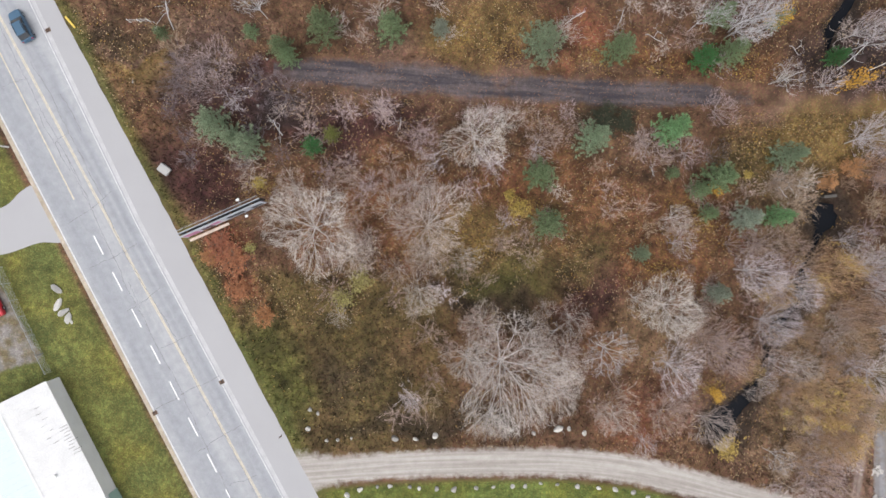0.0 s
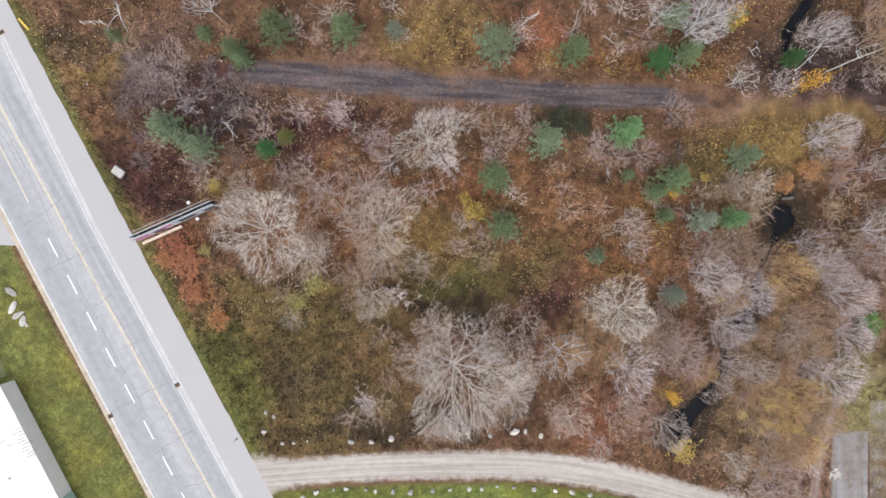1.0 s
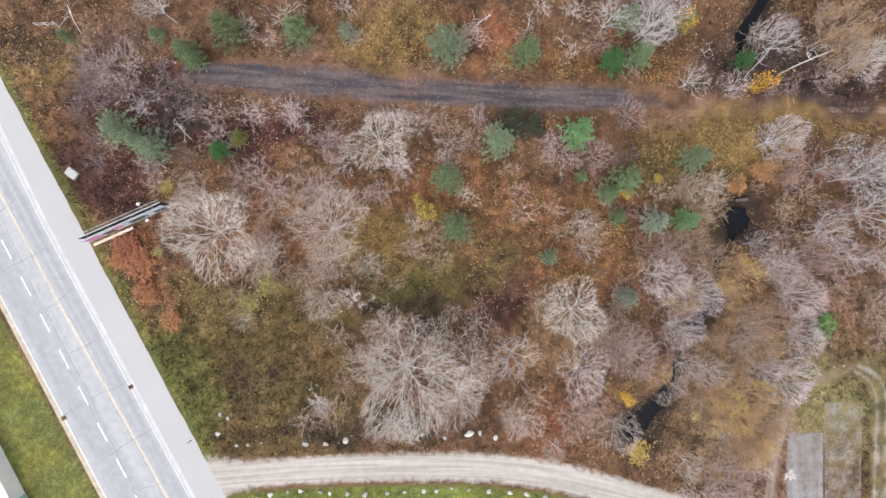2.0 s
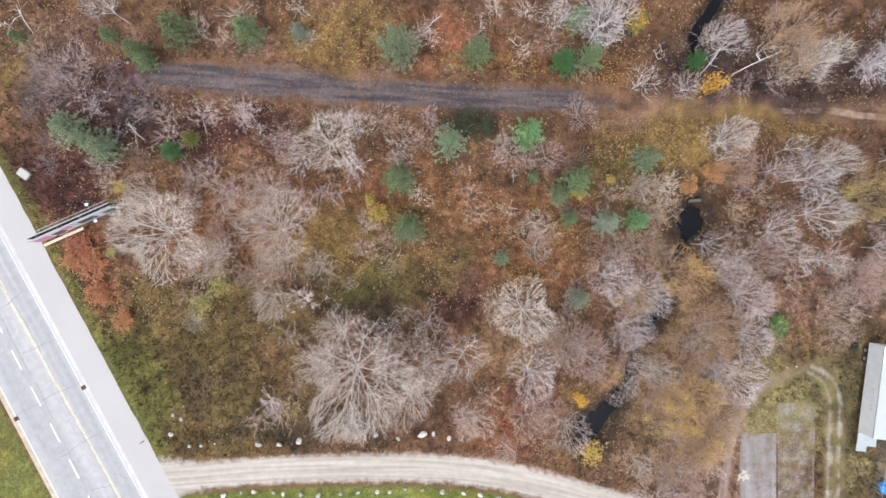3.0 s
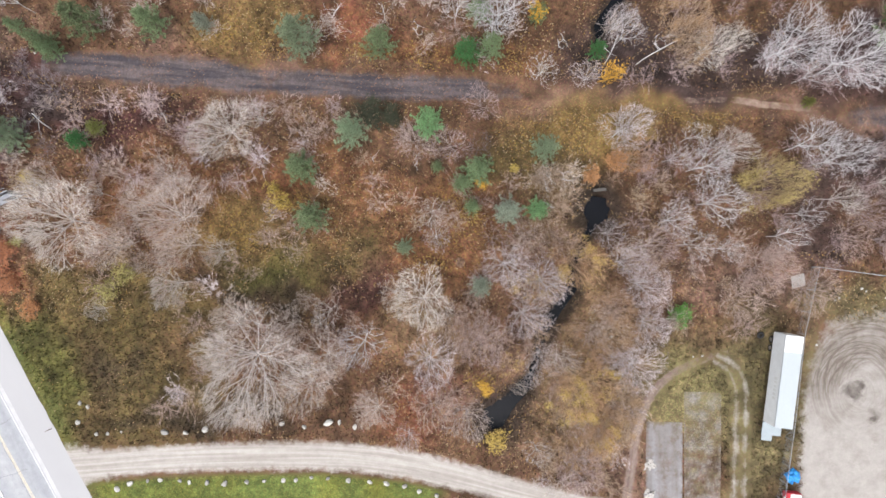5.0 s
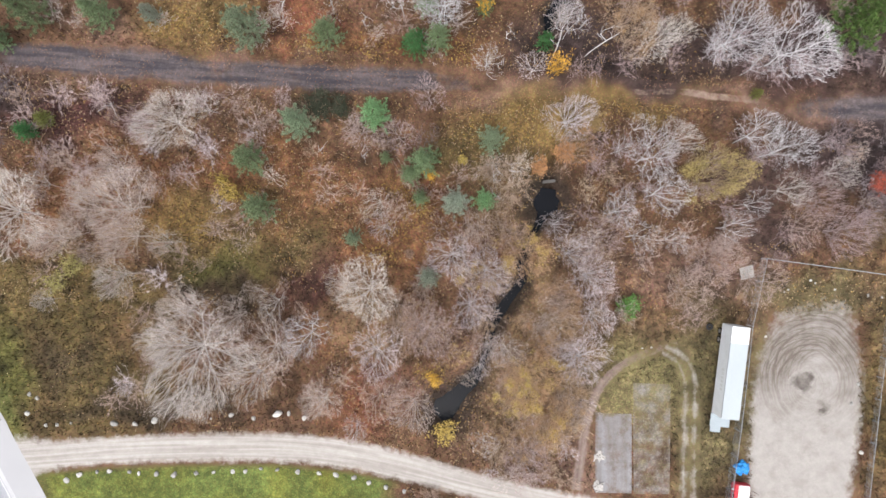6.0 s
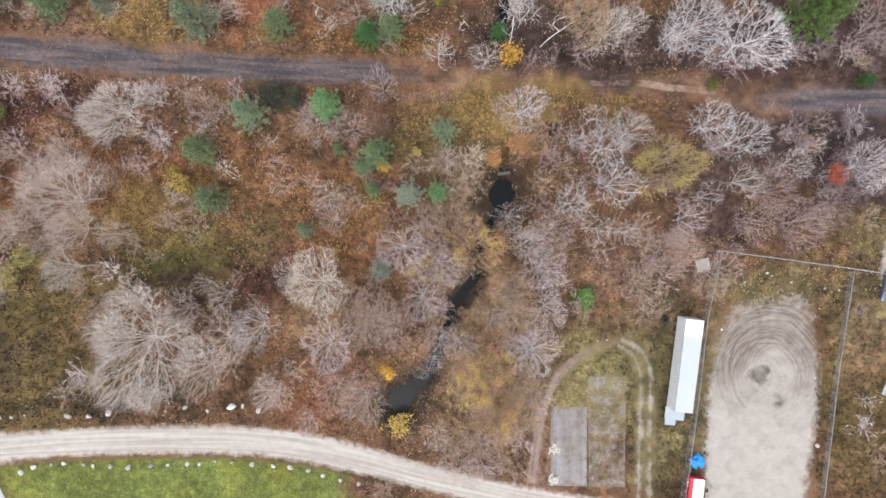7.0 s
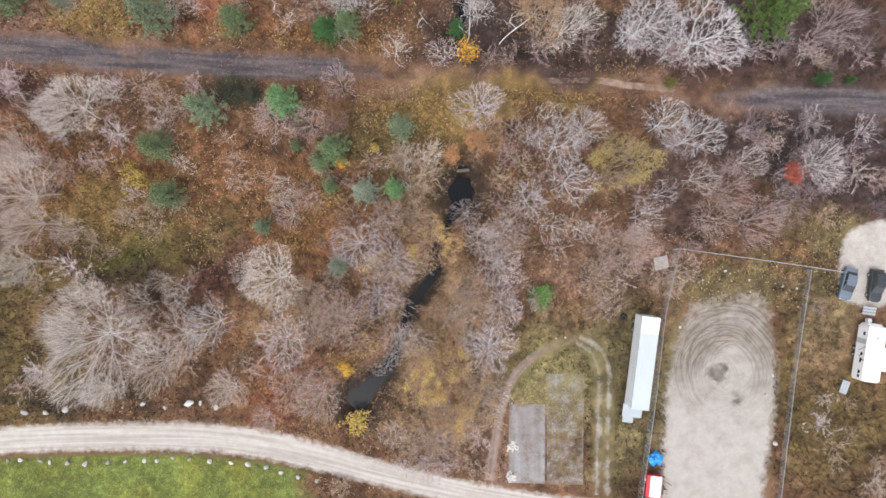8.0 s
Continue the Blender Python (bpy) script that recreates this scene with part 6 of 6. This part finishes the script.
# ---- heaps and loose things ----
def heap(name, x, y, r, tall, mat, label, category, seed, ragged=0.35):
    g = np.random.default_rng(seed)
    bm = bmesh.new()
    bmesh.ops.create_icosphere(bm, subdivisions=3, radius=1)
    off = Vector(g.uniform(0, 50, 3))
    for v in bm.verts:
        k = 1 + ragged * 1.6 * noise.noise(v.co * 2.2 + off) + ragged * 0.7 * noise.noise(v.co * 5 + off)
        v.co = Vector((v.co.x * k * r, v.co.y * k * r, max(v.co.z, -0.1) * k * tall))
    ob = part(name, bm, mat)
    ob.matrix_basis = pose(x, y, float(height(x, y)), 0, 0, g.uniform(0, 360))
    return tagged(ob, label, category)


heap("scrap_heap", 37.0, -0.8, 0.55, 0.35, rust_metal, "small heap of dark scrap in the brush", "scrap", 805, 0.7)
kerb = part("kerb_stone", box(0, 0, 0.12, 2.0, 0.22, 0.24, 0.04), concrete)
kerb.matrix_basis = pose(-60.6, 18.1, 0.0, 0, 0, -10)
tagged(kerb, "white concrete kerb stone beside the driveway", "kerb")
heap("tarpaulin", 84.4, -32.5, 1.0, 0.8, tarp_mat, "crumpled blue tarpaulin over a low heap", "tarpaulin", 801)
stone_white = material("white_rubble", (0.4, 0.38, 0.36), var=0.2, coarse=3, fine=12)
heap("rubble_heap", 63.95, -30.5, 0.65, 0.3, stone_white, "small heap of white rubble on the slab", "rubble", 802, 0.6)
heap("rubble_heap", 63.7, -34.9, 0.7, 0.3, stone_white, "small heap of white rubble on the slab", "rubble", 803, 0.6)
plant(("shrub", "dusk", 0), lambda: shrub("dusk", 300), 107.6, -11.0, 0.9, 0.35, 40, 0, "brush")
for i, (x, y, r) in enumerate([(90.8, -7.2, 0.22), (91.4, -6.9, 0.18), (94.6, -5.6, 0.3), (95.3, -6.0, 0.2), (101.4, -20.7, 0.3), (100.4, -23.5, 0.38), (104.9, -8.2, 0.26), (102.9, -7.9, 0.3), (88.1, -13.6, 0.22), (98.1, -7.0, 0.2), (70.3, -15.0, 0.2),
                            (71.6, -14.9, 0.2), (58.6, -11.9, 0.35), (60.2, -30.5, 0.2), (-24.3, 23.3, 0.3), (-41.9, 26.9, 0.3), (101.8, -30.6, 0.35), (-22.9, 29.8, 0.25)]):
    tagged(stone(x, y, r, 700 + i, "small pale stone lying among weeds"), group="loose stones")

tyre = thing("old_tyre", "worn black tyre leaning by the trailer", "tyre", pose(79.9, -12.0, 0.3, 12, 0, 0))
ring = bmesh.new()
prof = [(0.34 + 0.2 * math.cos(a), 0.16 * math.sin(a)) for a in np.arange(0, 6.283, 6.283 / 8)]
circ = [[ring.verts.new((r * math.cos(t), r * math.sin(t), z)) for r, z in prof] for t in np.arange(0, 6.283, 6.283 / 24)]
for i in range(24):
    a, b = circ[i], circ[(i + 1) % 24]
    for j in range(8):
        ring.faces.new((a[j], a[(j + 1) % 8], b[(j + 1) % 8], b[j]))
part("tread", ring, black, tyre, smooth=True)

pallet = thing("pallet", "pale weathered pallet lying against brush", "pallet", pose(85.3, -4.3, 0.25, 6, 4, 12))
for k in range(6):
    part("board", box(0, -0.75 + 0.3 * k, 0.12, 2.0, 0.26, 0.04, 0.008), wood_grey, pallet)
for k in (-1, 0, 1):
    part("bearer", box(k * 0.9, 0, 0.02, 0.1, 1.8, 0.16, 0.01), wood_grey, pallet)

block = part("concrete_block", box(0, 0, 0.3, 1.65, 1.2, 0.7, 0.07), concrete)
block.matrix_basis = pose(-37.65, 14.45, 0.0, 3, 4, -38)
tagged(block, "pale concrete block on the roadside verge", "block")

mossy = material("mossy_concrete", (0.1, 0.095, 0.09), var=0.3, coarse=2, fine=12)
headwall = thing("headwall", "low grey culvert headwall over the brook", "culvert", pose(57.2, 9.2, -1.4, 0, 0, 4))
part("wall", box(0, 0, 0.55, 1.7, 0.3, 1.3, 0.04), mossy, headwall)
part("cap", box(0, 0, 1.25, 1.8, 0.42, 0.1, 0.03), mossy, headwall)

for x, y in ((-30.4, -16.0), (-40.05, -20.3), (-53.6, 34.3)):
    grate = thing("drain_grate", "dark iron drain grate at the road's edge", "drain", pose(x, y, 0.07, 0, 0, road_turn), "drain grates")
    part("frame", box(0, 0, 0.0, 0.75, 0.6, 0.04, 0.01), rust_metal, grate)
    for k in range(5):
        part("bar", box(-0.24 + 0.12 * k, 0, 0.03, 0.05, 0.5, 0.03), black, grate)

marker = thing("marker_post", "short dark marker post on the verge", "post", pose(-22.0, -23.8, 0))
part("post", tube((0, 0, -0.1), (0, 0, 1.3), 0.05, sides=8), rust_metal, marker)
part("plate", box(0.1, 0, 1.15, 0.55, 0.04, 0.3, 0.01, m=pose(0, 0, 0, 0, 0, 30)), rust_metal, marker)

delineator = thing("guard_marker", "yellow reflector strip leaning on the verge", "marker", pose(-50.3, 35.3, 0.05, 0, 0, 37))
part("strip", box(0, 0, 0.35, 0.28, 1.9, 0.1, 0.03, m=pose(0, 0, 0, 12, 0, 0)), yellow_paint, delineator)
part("foot", box(0, 0.6, 0.2, 0.1, 0.1, 0.4), rust_metal, delineator)

gate = thing("barrier_gate", "white two-rail barrier gate at the trail", "gate", pose(-40.5, 35.2, 0))
for z in (0.6, 1.15):
    part("rail", tube((-1.5, 0, z), (1.5, 0, z), 0.035, sides=8), concrete, gate)
for x in (-1.4, 0, 1.4):
    part("post", tube((x, 0, -0.2), (x, 0, 1.25), 0.06, sides=8), white_metal, gate)


# ---- billboard ----
def billboard():
    """Two back-to-back poster walls on steel posts, with walkways and lamp arms. x runs along the panels."""
    ob = thing("billboard", "weathered back-to-back billboard on steel posts", "billboard", pose(-27.6, 7.25, 0, 0, 0, 22.8))
    for x in (-4.6, -1.6, 1.6, 4.6):
        part("post", tube((x, 0.0, -0.3), (x, 0.0, 6.9), 0.11, sides=10), rust_metal, ob)
    for x, w in ((-2.95, 5.8), (2.95, 5.8)):
        part("panel", box(x, 0.22, 5.7, w, 0.1, 2.7, 0.02), frame_dark, ob, "dark back panel")
        face = part("panel", box(x, -0.22, 5.6, w, 0.1, 2.7, 0.02), poster_white if x < 0 else poster_grey, ob, "faded white and pink poster panel" if x < 0 else "torn grey poster panel")
        part("frame_top", box(x, -0.22, 6.99, w + 0.04, 0.12, 0.08, 0.02), galvanised, face)
        for u, z, su, sz, mt in [(-1.7, 5.4, 1.9, 2.0, poster_pink), (0.4, 5.2, 1.6, 1.5, poster_dark), (1.9, 5.8, 1.2, 1.6, poster_pink)] if x < 0 else [(-1.2, 5.5, 2.4, 1.5, frame_dark), (1.8, 5.2, 1.6, 1.3, frame_dark)]:
            part("poster_block", box(x + u, -0.28, z, su, 0.02, sz), mt, face, "plain printed block")
        part("frame_top", box(x, 0.22, 7.08, w + 0.04, 0.13, 0.08, 0.02), galvanised, ob)
    part("top_rail", tube((-5.8, 0.62, 7.2), (5.8, 0.62, 7.2), 0.035, sides=6), galvanised, ob)
    part("walkway", box(0, 0.55, 4.2, 11.6, 0.4, 0.06, 0.01), rust_metal, ob)
    part("walkway", box(-2.9, -0.75, 4.2, 5.8, 0.36, 0.08, 0.02), cream, ob, "cream walkway plank")
    for x, y in ((3.2, 1.15), (3.4, -1.25)):
        arm = part("lamp_arm", tube((x, 0.25 if y > 0 else -0.25, 6.95), (x, y, 7.1), 0.025, sides=6), galvanised, ob)
        part("floodlight", box(x, y, 7.1, 0.42, 0.32, 0.2, 0.05), white_metal, arm, "white floodlight head")
    return ob


frame_dark = material("dark_steel_panel", (0.06, 0.06, 0.065), var=0.2, bump=0)
poster_grey = material("torn_grey_poster", (0.4, 0.43, 0.5), var=0.2, coarse=1.5, fine=8, bump=0)
cream = material("cream_planks", (0.55, 0.47, 0.4), var=0.2, coarse=2, fine=10)
billboard()
